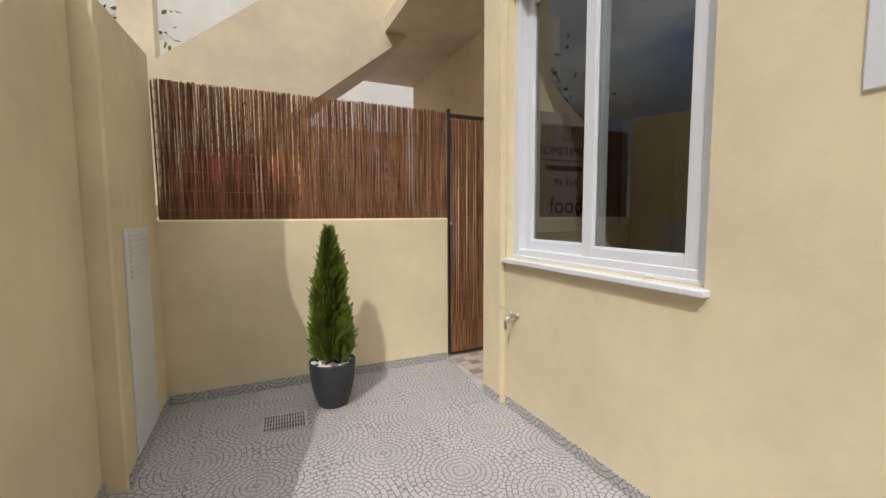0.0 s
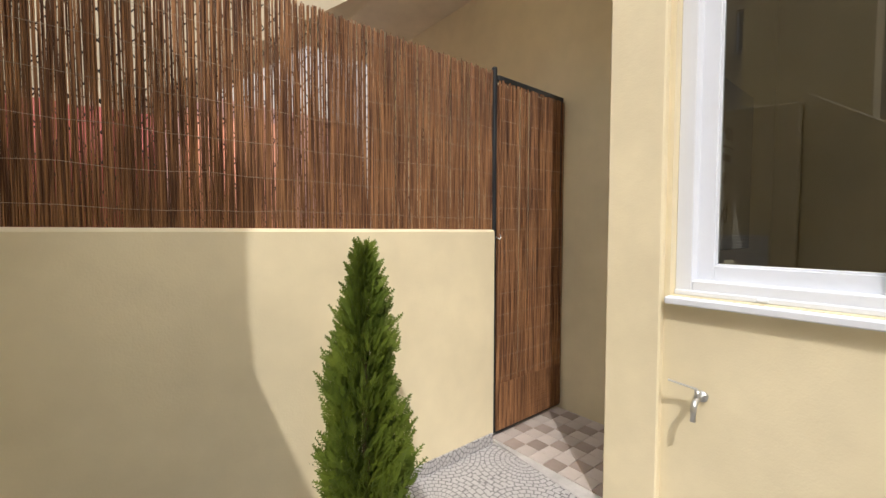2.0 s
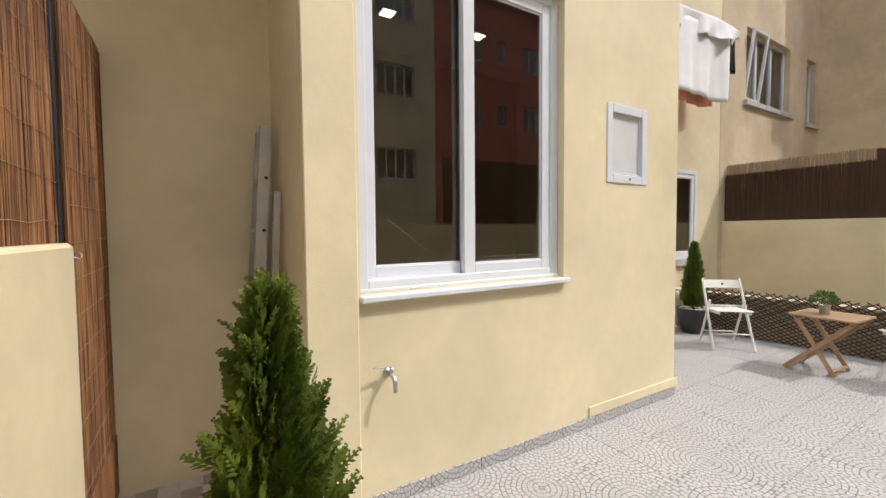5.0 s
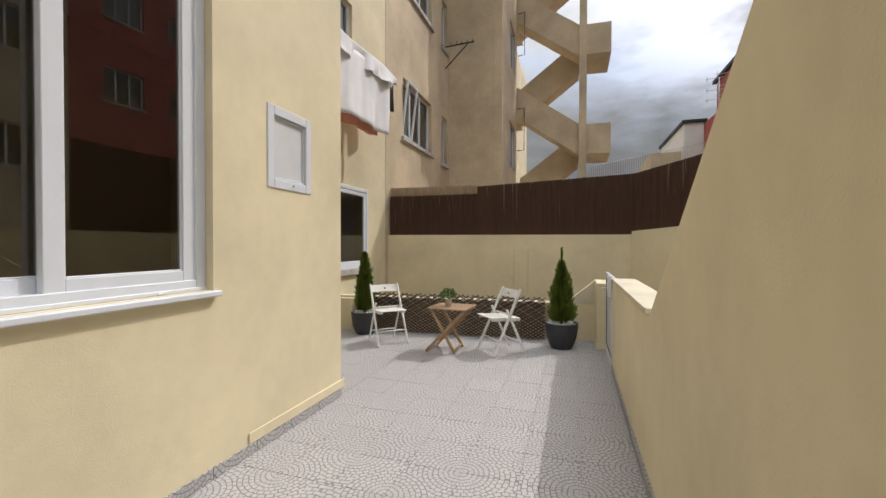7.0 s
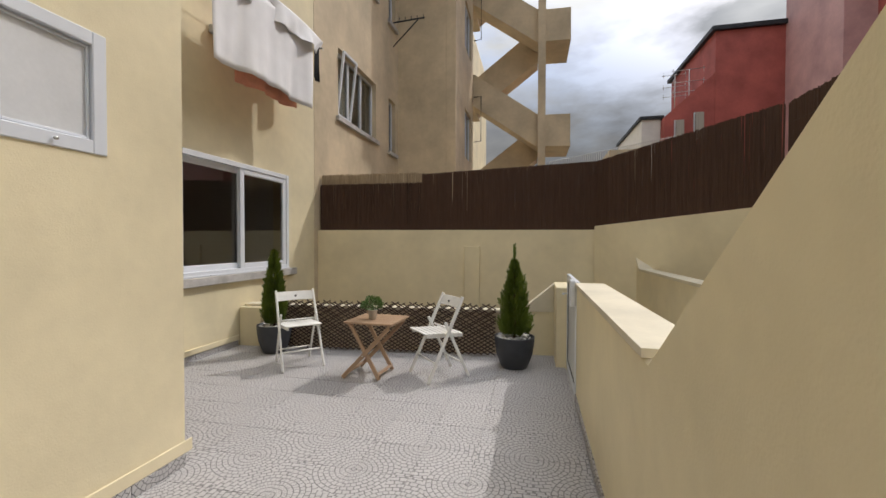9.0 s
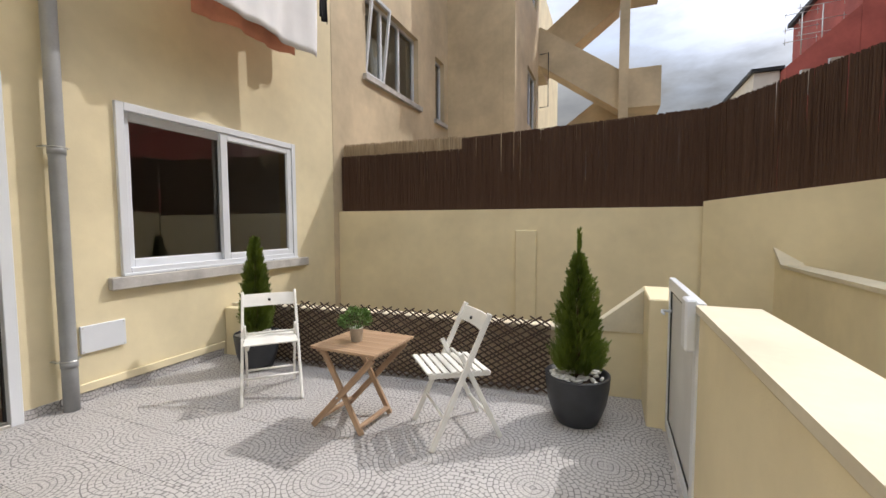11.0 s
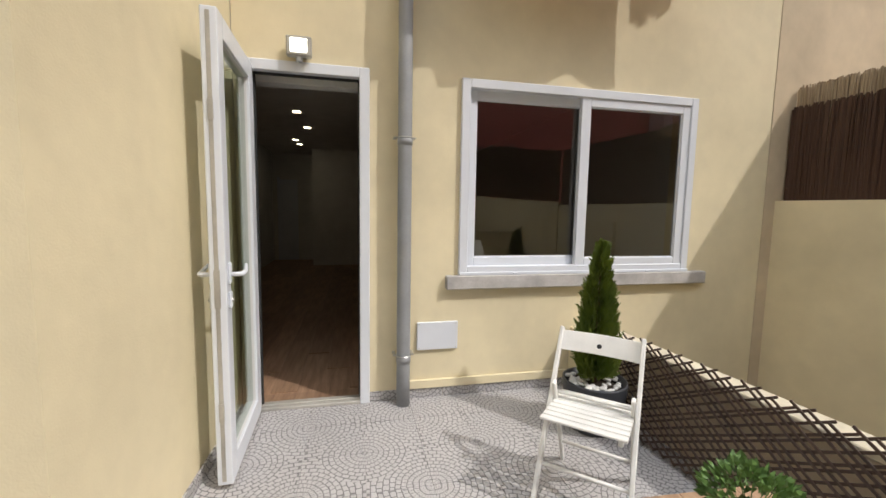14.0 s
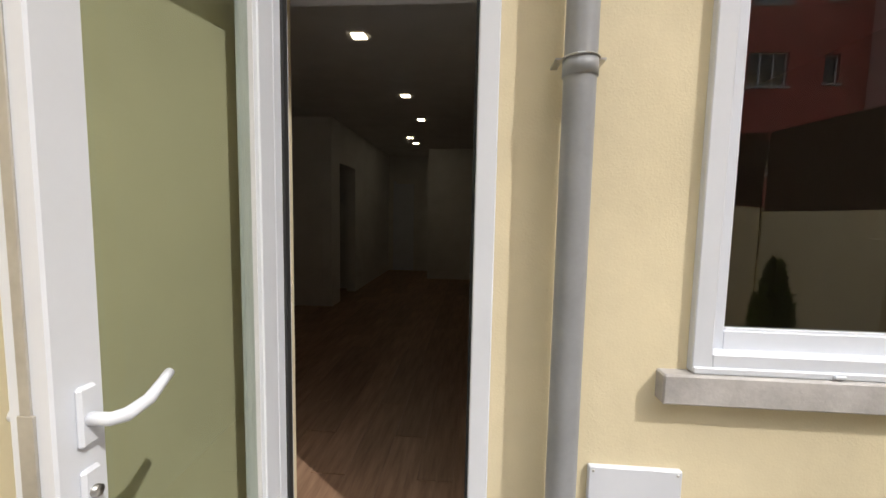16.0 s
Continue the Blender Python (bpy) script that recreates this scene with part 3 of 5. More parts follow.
for nm, x0, x1, z1, c in (("red_cloth", -0.5, 0.05, 1.9, "red"), ("pink_cloth", 0.16, 0.62, 1.95, "cloth_pink")):
    bm = bmesh.new()
    k = 14
    ring = []
    for i in range(k + 1):
        x = x0 + (x1 - x0) * i / k
        y = 5.15 + 0.03 * math.sin(i * 1.3)
        ring.append([bm.verts.new((x, y + dy, z)) for dy, z in ((0, 0.95), (0, z1), (0.012, z1), (0.012, 0.95))])
    for a, b in zip(ring, ring[1:]):
        for j in range(4):
            bm.faces.new([a[j], a[(j + 1) % 4], b[(j + 1) % 4], b[j]])
    bm.faces.new(ring[0])
    bm.faces.new(ring[-1][::-1])
    tagged(finish(nm, bm, M[c], smooth=True), f"{'dark red' if c == 'red' else 'pink'} cloth hung behind the reed fence", "cloth")
tube("washing_line", [(-0.9, 5.156, 1.94), (2.418, 5.156, 1.94)], 0.004, M["iron"], sides=6)
tagged(bpy.data.objects["washing_line"], "thin washing line behind the reed fence", "line")

# ---- reed fences ----
def reeds(bm, p, q, z0, z1, pitch, r, seed, ragged=0.02, sides=5, z0b=None, z1b=None):
    rng = random.Random(seed)
    p, q = Vector((*p, 0)), Vector((*q, 0))
    ln = (q - p).length
    d = (q - p) / ln
    nrm = Vector((-d.y, d.x, 0))
    s = 0.0
    while s < ln:
        f = s / ln
        lo = z0 + ((z0b if z0b is not None else z0) - z0) * f
        hi = z1 + ((z1b if z1b is not None else z1) - z1) * f + rng.uniform(-ragged, ragged)
        c = p + d * s + nrm * rng.uniform(-0.003, 0.003)
        lean = d * rng.uniform(-0.012, 0.012)
        rr = r * rng.uniform(0.7, 1.2)
        ph = rng.random() * 6.28
        a = [bm.verts.new(c + rr * (math.cos(ph + 6.2832 * k / sides) * d + math.sin(ph + 6.2832 * k / sides) * nrm) + Vector((0, 0, lo))) for k in range(sides)]
        b = [bm.verts.new(c + lean + rr * (math.cos(ph + 6.2832 * k / sides) * d + math.sin(ph + 6.2832 * k / sides) * nrm) + Vector((0, 0, hi))) for k in range(sides)]
        for k in range(sides):
            bm.faces.new([a[k], a[(k + 1) % sides], b[(k + 1) % sides], b[k]])
        bm.faces.new(b)
        s += pitch * rng.uniform(0.88, 1.14)


def reed_fence(name, p, q, z0, z1, pitch, r, material, seed, label, wires=6, mesh=False, layers=False, **kw):
    f = thing(name, Matrix(), label, "fence")
    bm = bmesh.new()
    reeds(bm, p, q, z0, z1, pitch, r, seed, **kw)
    if layers:
        off = Vector((q[0] - p[0], q[1] - p[1])).orthogonal().normalized() * (2 * r + 0.002)
        reeds(bm, (p[0] + off.x, p[1] + off.y), (q[0] + off.x, q[1] + off.y), z0, z1, pitch, r, seed + 40, **kw)
    bmesh.ops.recalc_face_normals(bm, faces=bm.faces[:])
    tagged(finish("reeds", bm, material, f), kind="stuff")
    P, Q = Vector((*p, 0)), Vector((*q, 0))
    d = (Q - P).normalized()
    nrm = Vector((-d.y, d.x, 0))
    rng = random.Random(seed + 9)
    bm = bmesh.new()
    for i in range(wires):
        f0 = (i + 0.5) / wires
        za = z0 + (z1 - z0) * f0
        zb = za + ((kw.get("z0b") or z0) - z0) * (1 - f0) + ((kw.get("z1b") or z1) - z1) * f0
        for side in (-1, 1):
            pts = [P + (Q - P) * (k / 16) + nrm * side * (r + 0.003) + Vector((0, 0, za + (zb - za) * k / 16 + rng.uniform(-0.008, 0.008))) for k in range(17)]
            add_tube(bm, pts, 0.0010, 4)
    tagged(finish("wire", bm, M["iron" if material == M["reed2"] else "wire"], f), "thin rusty binding wire")
    if mesh:
        bm = bmesh.new()
        ln, back = (Q - P).length, nrm * (r + 0.012) * mesh
        step = 0.075
        k = -20
        while k * step < ln + 1.2:
            for sg in (-1, 1):
                a0 = k * step
                pts = []
                for z in (z0, z1 - 0.05):
                    u = a0 + sg * (z - z0) * 0.75 + (0 if sg > 0 else 0.7)
                    pts.append((u, z))
                (ua, za), (ub, zb) = pts
                cl0, cl1 = max(0.0, min(ua, ub)), min(ln, max(ua, ub))
                if cl1 > cl0:
                    g = lambda u: za + (zb - za) * (u - ua) / (ub - ua)
                    add_tube(bm, [P + d * cl0 + back + Vector((0, 0, g(cl0))), P + d * cl1 + back + Vector((0, 0, g(cl1)))], 0.0022, 4)
            k += 1
        tagged(finish("chain_link", bm, M["iron"], f), "dark diamond wire mesh", kind="stuff")
    return f


reed_fence("reed_fence", (-0.555, FY + 0.045), (1.685, FY + 0.045), 1.336, 2.30, 0.0068, 0.0030, M["reed"], 3, "brown reed screen fence on the low yellow wall", wires=7, mesh=1, layers=True, ragged=0.012)
reed_fence("reed_fence", (3.25, fy(3.25) - 0.07), (1.50, fy(1.50) - 0.07), 1.497, 2.265, 0.0062, 0.0050, M["reed2"], 4, "dark brown reed fence on the boundary wall", wires=3, layers=True, ragged=0.015, z1b=2.28)
reed_fence("reed_fence", (1.495, fy(1.495) - 0.07), (-1.33, fy(-1.33) - 0.07), 1.497, 2.42, 0.0050, 0.0056, M["reed2"], 14, "dark brown reed fence on the boundary wall", wires=3, layers=True, ragged=0.015, z1b=2.58)
reed_fence("straw_fence", (3.25, fy(3.25) - 0.115), (1.48, fy(1.48) - 0.115), 1.497, 2.435, 0.0066, 0.0055, M["straw"], 5, "pale straw fence top behind the dark reeds", wires=2, layers=True, ragged=0.02, z1b=2.45)
reed_fence("reed_fence", (-1.30, -4.14), (-2.95, -2.46), 1.56, 2.57, 0.0062, 0.0050, M["reed2"], 6, "dark brown reed fence on the rising wall", wires=3, layers=True, ragged=0.015, z0b=1.72, z1b=2.80)
reed_fence("reed_fence", (-2.99, -2.46), (-2.99, -0.1), 1.502, 2.80, 0.0085, 0.0062, M["reed2"], 7, "dark brown reed fence along the passage", wires=3, layers=True, ragged=0.015)

# reed-covered gate at the alcove
gate = thing("gate", Matrix(), "closed iron-framed gate covered with brown reed", "gate")
bm = bmesh.new()
add_box(bm, (1.694, FY + 0.034, 0.03), (1.72, FY + 0.062, 2.335))
add_box(bm, (2.375, FY + 0.03, 0.03), (2.41, FY + 0.065, 2.29))
add_box(bm, (1.725, FY + 0.03, 2.255), (2.375, FY + 0.065, 2.29))
add_box(bm, (1.725, FY + 0.03, 0.03), (2.375, FY + 0.065, 0.065))
finish("frame", bm, M["iron"], gate, 0.004)
bm = bmesh.new()
reeds(bm, (1.715, FY + 0.022), (2.40, FY + 0.022), 0.05, 2.25, 0.0062, 0.0034, 11, 0.008)
reeds(bm, (1.715, FY + 0.047), (2.40, FY + 0.047), 0.05, 2.24, 0.0062, 0.0034, 12, 0.008)
bmesh.ops.recalc_face_normals(bm, faces=bm.faces[:])
tagged(finish("reeds", bm, M["reed"], gate), kind="stuff")
bm = bmesh.new()
for i in range(46):
    z = 0.06 + i * 0.0065
    add_tube(bm, [(1.73, FY + 0.012, z), (2.38, FY + 0.012 + 0.003 * (i % 2), z + 0.002 * math.sin(i))], 0.003, 5)
finish("lower_reeds", bm, M["reed"], gate)
bm = bmesh.new()
for i in range(16):
    z = 0.12 + i * 0.135
    add_tube(bm, [(1.72, FY + 0.016, z), (2.39, FY + 0.016, z + 0.01)], 0.0009, 4)
finish("wire", bm, M["wire"], gate)
tube("hook", [(1.70, FY + 0.02, 1.29), (1.705, FY - 0.01, 1.275), (1.712, FY - 0.012, 1.29), (1.712, FY, 1.305)], 0.004, M["steel"], gate, 6)

# ---- windows, sills ----
TURN_W = Matrix.Rotation(radians(-90), 4, "Z")
sliding_window("window_1", Matrix.Translation((kx(W1[1]) + 0.052, W1[1], 0)) @ TURN_K, W1[1] - W1[0], W1[2], W1[3], "white plastic sliding window of the kitchen")
sliding_window("window_2", Matrix.Translation((HX - 0.03, W2[1], 0)) @ TURN_W, W2[1] - W2[0], W2[2], W2[3], "white plastic sliding window of the house")
structure(box("sill_1", (0, -0.045, 1.030), (1.40, 0.06, 1.060), M["pvc"], bevel=0.005, m=Matrix.Translation((kx(3.34), 3.346, 0)) @ TURN_K), "white painted sill of the kitchen window", "sill")
structure(box("sill_2", (HX - 0.055, -2.96, 0.803), (HX + 0.02, -0.76, 0.901), M["stone"], bevel=0.006), "rough grey limestone sill", "sill")

# small white hatch in the kitchen wall
hatch = structure(thing("hatch", Matrix.Translation((kx(1.545) - 0.004, 1.548, 0)) @ TURN_K, "white painted ventilation hatch in the yellow wall", "hatch"))
bm = bmesh.new()
add_frame(bm, 0.0, 0.46, 1.696, 2.25, 0.062, -0.005, 0.05, Matrix())
finish("frame", bm, M["pvc"], hatch, 0.004)
box("panel", (0.062, 0.022, 1.758), (0.398, 0.04, 2.188), M["shutter"], hatch)
bm = bmesh.new()
add_frame(bm, 0.066, 0.394, 1.762, 2.184, 0.012, 0.012, 0.022, Matrix())
finish("bead", bm, M["pvc"], hatch, 0.002)
tube("knob", [(0.24, -0.012, 1.729), (0.24, -0.022, 1.729)], 0.008, M["steel"], hatch)

# ---- door ----
door = structure(thing("door_1", Matrix(), "white plastic glazed house door standing open", "door"))
fm = Matrix.Translation((HX - 0.012, DR[1], 0)) @ TURN_W
bm = bmesh.new()
dw = DR[1] - DR[0]
for lo, hi in (((0, -0.02, 0), (0.066, 0.09, DR[3])), ((dw - 0.066, -0.02, 0), (dw, 0.09, DR[3])), ((0.066, -0.02, DR[3] - 0.066), (dw - 0.066, 0.09, DR[3]))):
    add_box(bm, lo, hi, fm)
finish("frame", bm, M["pvc"], door, 0.004)
bm = bmesh.new()
for lo, hi in (((0.066, 0.03, 0.03), (0.076, 0.06, DR[3] - 0.066)), ((dw - 0.076, 0.03, 0.03), (dw - 0.066, 0.06, DR[3] - 0.066)), ((0.076, 0.03, DR[3] - 0.076), (dw - 0.076, 0.06, DR[3] - 0.066))):
    add_box(bm, lo, hi, fm)
finish("seal", bm, M["rubber"], door)
bm = bmesh.new()
add_box(bm, (0.066, -0.015, 0.0), (dw - 0.066, 0.09, 0.022), fm)
add_box(bm, (0.066, 0.02, 0.022), (dw - 0.066, 0.035, 0.032), fm)
finish("threshold", bm, M["alu"], door, 0.003)
lm, lw = bar_pose((3.215, 0.520, 0), (2.475, 0.495, 0))
bm = bmesh.new()
z0, z1 = 0.028, 2.232
for lo, hi in (((0, -0.035, z0), (0.095, 0.035, z1)), ((lw - 0.088, -0.035, z0), (lw, 0.035, z1)), ((0.095, -0.035, z0), (lw - 0.088, 0.035, z0 + 0.115)), ((0.095, -0.035, z1 - 0.105), (lw - 0.088, 0.035, z1))):
    add_box(bm, lo, hi)
leaf = finish("leaf", bm, M["pvc"], door, 0.004)
leaf.matrix_world = lm
pane((0.095, -0.006, z0 + 0.115), (lw - 0.088, 0.006, z1 - 0.105), leaf, "door_glass", 3)
bm = bmesh.new()
add_frame(bm, 0.085, lw - 0.078, z0 + 0.105, z1 - 0.095, 0.012, -0.02, 0.02, Matrix())
finish("seal", bm, M["shutter"], leaf)
bm = bmesh.new()
add_box(bm, (lw, -0.012, z0 + 0.02), (lw + 0.004, 0.006, z1 - 0.02))
add_box(bm, (lw, -0.016, 0.9), (lw + 0.005, 0.01, 1.08))
for z in (0.35, 1.75):
    add_box(bm, (lw, -0.014, z), (lw + 0.008, 0.008, z + 0.09))
finish("lock_strip", bm, M["alu"], leaf, 0.001)
for sd in (-1, 1):
    y = sd * 0.035
    box("plate", (lw - 0.065, min(y, y + sd * 0.012), 1.007), (lw - 0.031, max(y, y + sd * 0.012), 1.107), M["pvc"], leaf, 0.005)
    box("plate", (lw - 0.065, min(y, y + sd * 0.012), 0.89), (lw - 0.031, max(y, y + sd * 0.012), 0.97), M["pvc"], leaf, 0.005)
    tube("handle", [(lw - 0.048, y, 1.052), (lw - 0.048, y + sd * 0.045, 1.052), (lw - 0.065, y + sd * 0.058, 1.052), (lw - 0.11, y + sd * 0.06, 1.057), (lw - 0.15, y + sd * 0.055, 1.072), (lw - 0.175, y + sd * 0.05, 1.080)], [0.011, 0.011, 0.012, 0.011, 0.0095, 0.009], M["pvc"], leaf)
    tube("cylinder", [(lw - 0.048, y, 0.93), (lw - 0.048, y + sd * 0.02, 0.93)], 0.010, M["steel"], leaf)
bm = bmesh.new()
for z in (0.25, 1.05, 1.85):
    add_tube(bm, [(-0.004, -0.045, z), (-0.004, -0.045, z + 0.1)], 0.012, 8)
finish("hinge", bm, M["pvc"], leaf)

# ---- things on the house wall ----
lamp = thing("wall_lamp", Matrix.Translation((HX, 0.21, 2.36)) @ TURN_W, "square white wall lamp switched on over the door", "lamp")
box("base", (-0.05, -0.03, -0.045), (0.05, 0.0, 0.045), M["alu"], lamp, 0.004)
box("body", (-0.075, -0.085, -0.06), (0.075, -0.03, 0.06), M["alu"], lamp, 0.008)
box("diffuser", (-0.05, -0.094, -0.042), (0.05, -0.085, 0.042), M["lamp_on"], lamp, 0.004)
tube("sensor", [(0, -0.05, -0.06), (0, -0.05, -0.085)], 0.02, M["pvc"], lamp)

pipe = thing("downpipe", Matrix.Translation((3.185, -0.450, 0)), "grey plastic rainwater downpipe on the house wall", "pipe")
tube("pipe", [(0, 0, 0.0), (0, 0, 0.32), (0, 0, 1.82), (0, 0, 7.5)], 0.047, M["pipe"], pipe, 20)
for z, r in ((0.36, 0.051), (1.84, 0.051), (4.5, 0.051)):
    tube("socket", [(0, 0, z - 0.05), (0, 0, z)], r, M["pipe"], pipe, 20)
    bm = bmesh.new()
    add_box(bm, (-0.004, -0.072, z - 0.003), (0.08, -0.052, z + 0.003))
    add_box(bm, (-0.004, 0.052, z - 0.003), (0.08, 0.072, z + 0.003))
    add_tube(bm, [(0.053 * math.cos(a), 0.053 * math.sin(a), z) for a in [k * 0.3927 for k in range(17)]], 0.003, 5)
    finish("bracket", bm, M["steel"], pipe)

bx = thing("junction_box", Matrix.Translation((HX, -0.706, 0.462)), "flat white cover plate screwed to the wall", "box")
box("cover", (-0.022, -0.15, -0.102), (0.0, 0.15, 0.102), M["pvc"], bx, 0.004)
for y in (-0.135, 0.135):
    for z in (-0.088, 0.088):
        tube("screw", [(-0.020, y, z), (-0.0245, y, z)], 0.0045, M["steel"], bx, 8)

tap = thing("garden_tap", Matrix.Translation((kx(3.21), 3.21, 0.675)), "small chrome garden tap on the yellow wall", "tap")
tube("flange", [(0, 0, 0), (-0.012, 0, 0)], 0.022, M["steel"], tap)
tube("spout", [(0, 0, 0), (-0.06, 0, 0), (-0.085, 0, -0.01), (-0.095, 0, -0.03), (-0.095, 0, -0.075)], [0.010, 0.011, 0.012, 0.011, 0.010], M["steel"], tap)
tube("valve", [(-0.055, 0, 0), (-0.055, 0, 0.035)], 0.011, M["steel"], tap)
bar("lever", (-0.05, 0.0, 0.037), (-0.075, 0.10, 0.055), 0.014, 0.005, M["steel"], tap, 0.001)

cab = thing("meter_cabinet", Matrix.Translation((-0.56, 3.78, 0.06)), "white louvred meter cabinet door in the wall", "cabinet")
box("body", (0.0, -0.245, 0.02), (0.012, 0.235, 1.235), M["pvc"], cab, 0.004)
for i in range(9):
    bm = bmesh.new()
    add_bar(bm, (0.014, -0.19, 1.20 - i * 0.028), (0.014, 0.18, 1.20 - i * 0.028), 0.012, 0.016)
    finish("louvre", bm, M["pvc"], cab, 0.002)

# ---- ladder in the alcove ----
lad = thing("ladder", Matrix(), "old white aluminium step ladder leaning in the alcove", "ladder")
for a, b in (((2.03, 3.80, 0.0), (2.17, 3.665, 1.93)), ((2.36, 3.80, 0.0), (2.34, 3.665, 1.93))):
    bar("rail", a, b, 0.03, 0.06, M["alu"], lad, 0.003, up=(0, 1, 0))
for a, b in (((2.06, 3.71, 0.0), (2.08, 3.63, 1.58)), ((2.34, 3.71, 0.0), (2.33, 3.63, 1.58))):
    bar("leg", a, b, 0.025, 0.035, M["alu"], lad, 0.003, up=(0, 1, 0))
for i in range(6):
    f = (i + 1) / 7
    p = Vector((2.03, 3.80, 0)).lerp(Vector((2.17, 3.665, 1.93)), f)
    q = Vector((2.36, 3.80, 0)).lerp(Vector((2.34, 3.665, 1.93)), f)
    bar("rung", p, q, 0.06, 0.022, M["alu"], lad, 0.003)
    tube("rivet", [p + Vector((-0.02, -0.01, 0)), p + Vector((-0.014, -0.01, 0))], 0.009, M["iron"], lad, 8)

# ---- chairs ----
def folding_chair():
    c = thing("folding_chair", Matrix(), "white painted wooden folding chair with a slatted seat", "chair", "chairs round the table")
    W = M["white_wood"]
    for s in (-1, 1):
        bar("post", (s * 0.205, 0.225, 0.002), (s * 0.192, -0.145, 0.775), 0.020, 0.034, W, c, 0.004, up=(0, 1, 0.4))
        bar("leg", (s * 0.178, -0.225, 0.002), (s * 0.178, 0.035, 0.545), 0.018, 0.030, W, c, 0.004, up=(0, 1, -0.4))
        bar("seat_rail", (s * 0.155, 0.225, 0.425), (s * 0.155, -0.165, 0.405), 0.020, 0.030, W, c, 0.004)
    for i in range(8):
        y = 0.222 - i * 0.05
        bar("slat", (-0.183, y, 0.449 - i * 0.0026), (0.183, y, 0.449 - i * 0.0026), 0.036, 0.012, W, c, 0.003)
    bm = bmesh.new()
    k = 12
    ring = []
    for i in range(k + 1):
        u = -0.188 + 0.376 * i / k
        bow = -0.022 * (1 - (2 * i / k - 1) ** 2)
        ring.append([bm.verts.new((u, y + bow, z)) for y, z in ((-0.090, 0.668), (-0.134, 0.760), (-0.147, 0.756), (-0.103, 0.664))])
    for a, b in zip(ring, ring[1:]):
        for j in range(4):
            bm.faces.new([a[j], a[(j + 1) % 4], b[(j + 1) % 4], b[j]])
    bm.faces.new(ring[0])
    bm.faces.new(ring[-1][::-1])
    bmesh.ops.recalc_face_normals(bm, faces=bm.faces[:])
    finish("backrest", bm, W, c, 0.003)
    # Dark discs give the shade of the backrest's hole; the wood stays uncut.
    for y in (-0.105, -0.167):
        tube("hole_shade", [(0, y + 0.009 if y > -0.12 else y + 0.006, 0.716), (0, y - 0.0, 0.714)], 0.011, M["iron"], c, 12)
    for a, b, r in (((-0.178, -0.16, 0.14), (0.178, -0.16, 0.14), 0.009), ((-0.20, 0.14, 0.175), (0.20, 0.14, 0.175), 0.009), ((-0.178, -0.03, 0.47), (0.178, -0.03, 0.47), 0.010)):
        tube("stretcher", [a, b], r, W, c, 8)
    return c


def facing(x, y, fx, fy_):
    return Matrix.Translation((x, y, 0)) @ Matrix.Rotation(math.atan2(-fx, fy_), 4, "Z")


chair = folding_chair()
chair.matrix_world = facing(2.11, -1.225, -0.727, 0.687)
copy_thing(chair, facing(0.57, -1.225, 0.76, 0.65))

# ---- table with its plant ----
table = thing("folding_table", Matrix.Translation((1.16, -1.085, 0)) @ Matrix.Rotation(radians(-3), 4, "Z"), "small square oiled wooden folding table", "table")
for i in range(5):
    y = -0.186 + i * 0.093
    bar("board", (-0.242, y, 0.541), (0.242, y, 0.541), 0.0926, 0.018, M["acacia"], table, 0.002)
for y in (-0.185, 0.185):
    bar("leg", (0.275, y, 0.010), (-0.20, y, 0.505), 0.020, 0.038, M["acacia"], table, 0.003)
    bar("leg", (-0.09, y * 0.87, 0.010), (0.20, y * 0.87, 0.505), 0.020, 0.038, M["acacia"], table, 0.003)
for x in (-0.20, 0.20):
    bar("rail", (x, -0.205, 0.519), (x, 0.205, 0.519), 0.028, 0.024, M["acacia"], table, 0.003)
bar("stretcher", (-0.07, -0.16, 0.05), (-0.07, 0.16, 0.05), 0.035, 0.018, M["acacia"], table, 0.003)
bar("stretcher", (0.245, -0.185, 0.05), (0.245, 0.185, 0.05), 0.035, 0.018, M["acacia"], table, 0.003)
for y in (-0.207, 0.207):
    tube("bolt", [(0.065, y * 0.86, 0.23), (0.065, y, 0.23)], 0.006, M["steel"], table, 8)

plant = thing("potted_herb", Matrix.Translation((1.20, -1.06, 0.5505)), "small leafy green plant in a tin pot on the table", "plant")
lathe("pot", [(0.034, 0.0), (0.036, 0.004), (0.043, 0.082), (0.046, 0.084), (0.046, 0.09), (0.042, 0.09), (0.038, 0.078), (0.001, 0.078)], M["tin"], plant, 28)
bm = bmesh.new()
rng = random.Random(5)
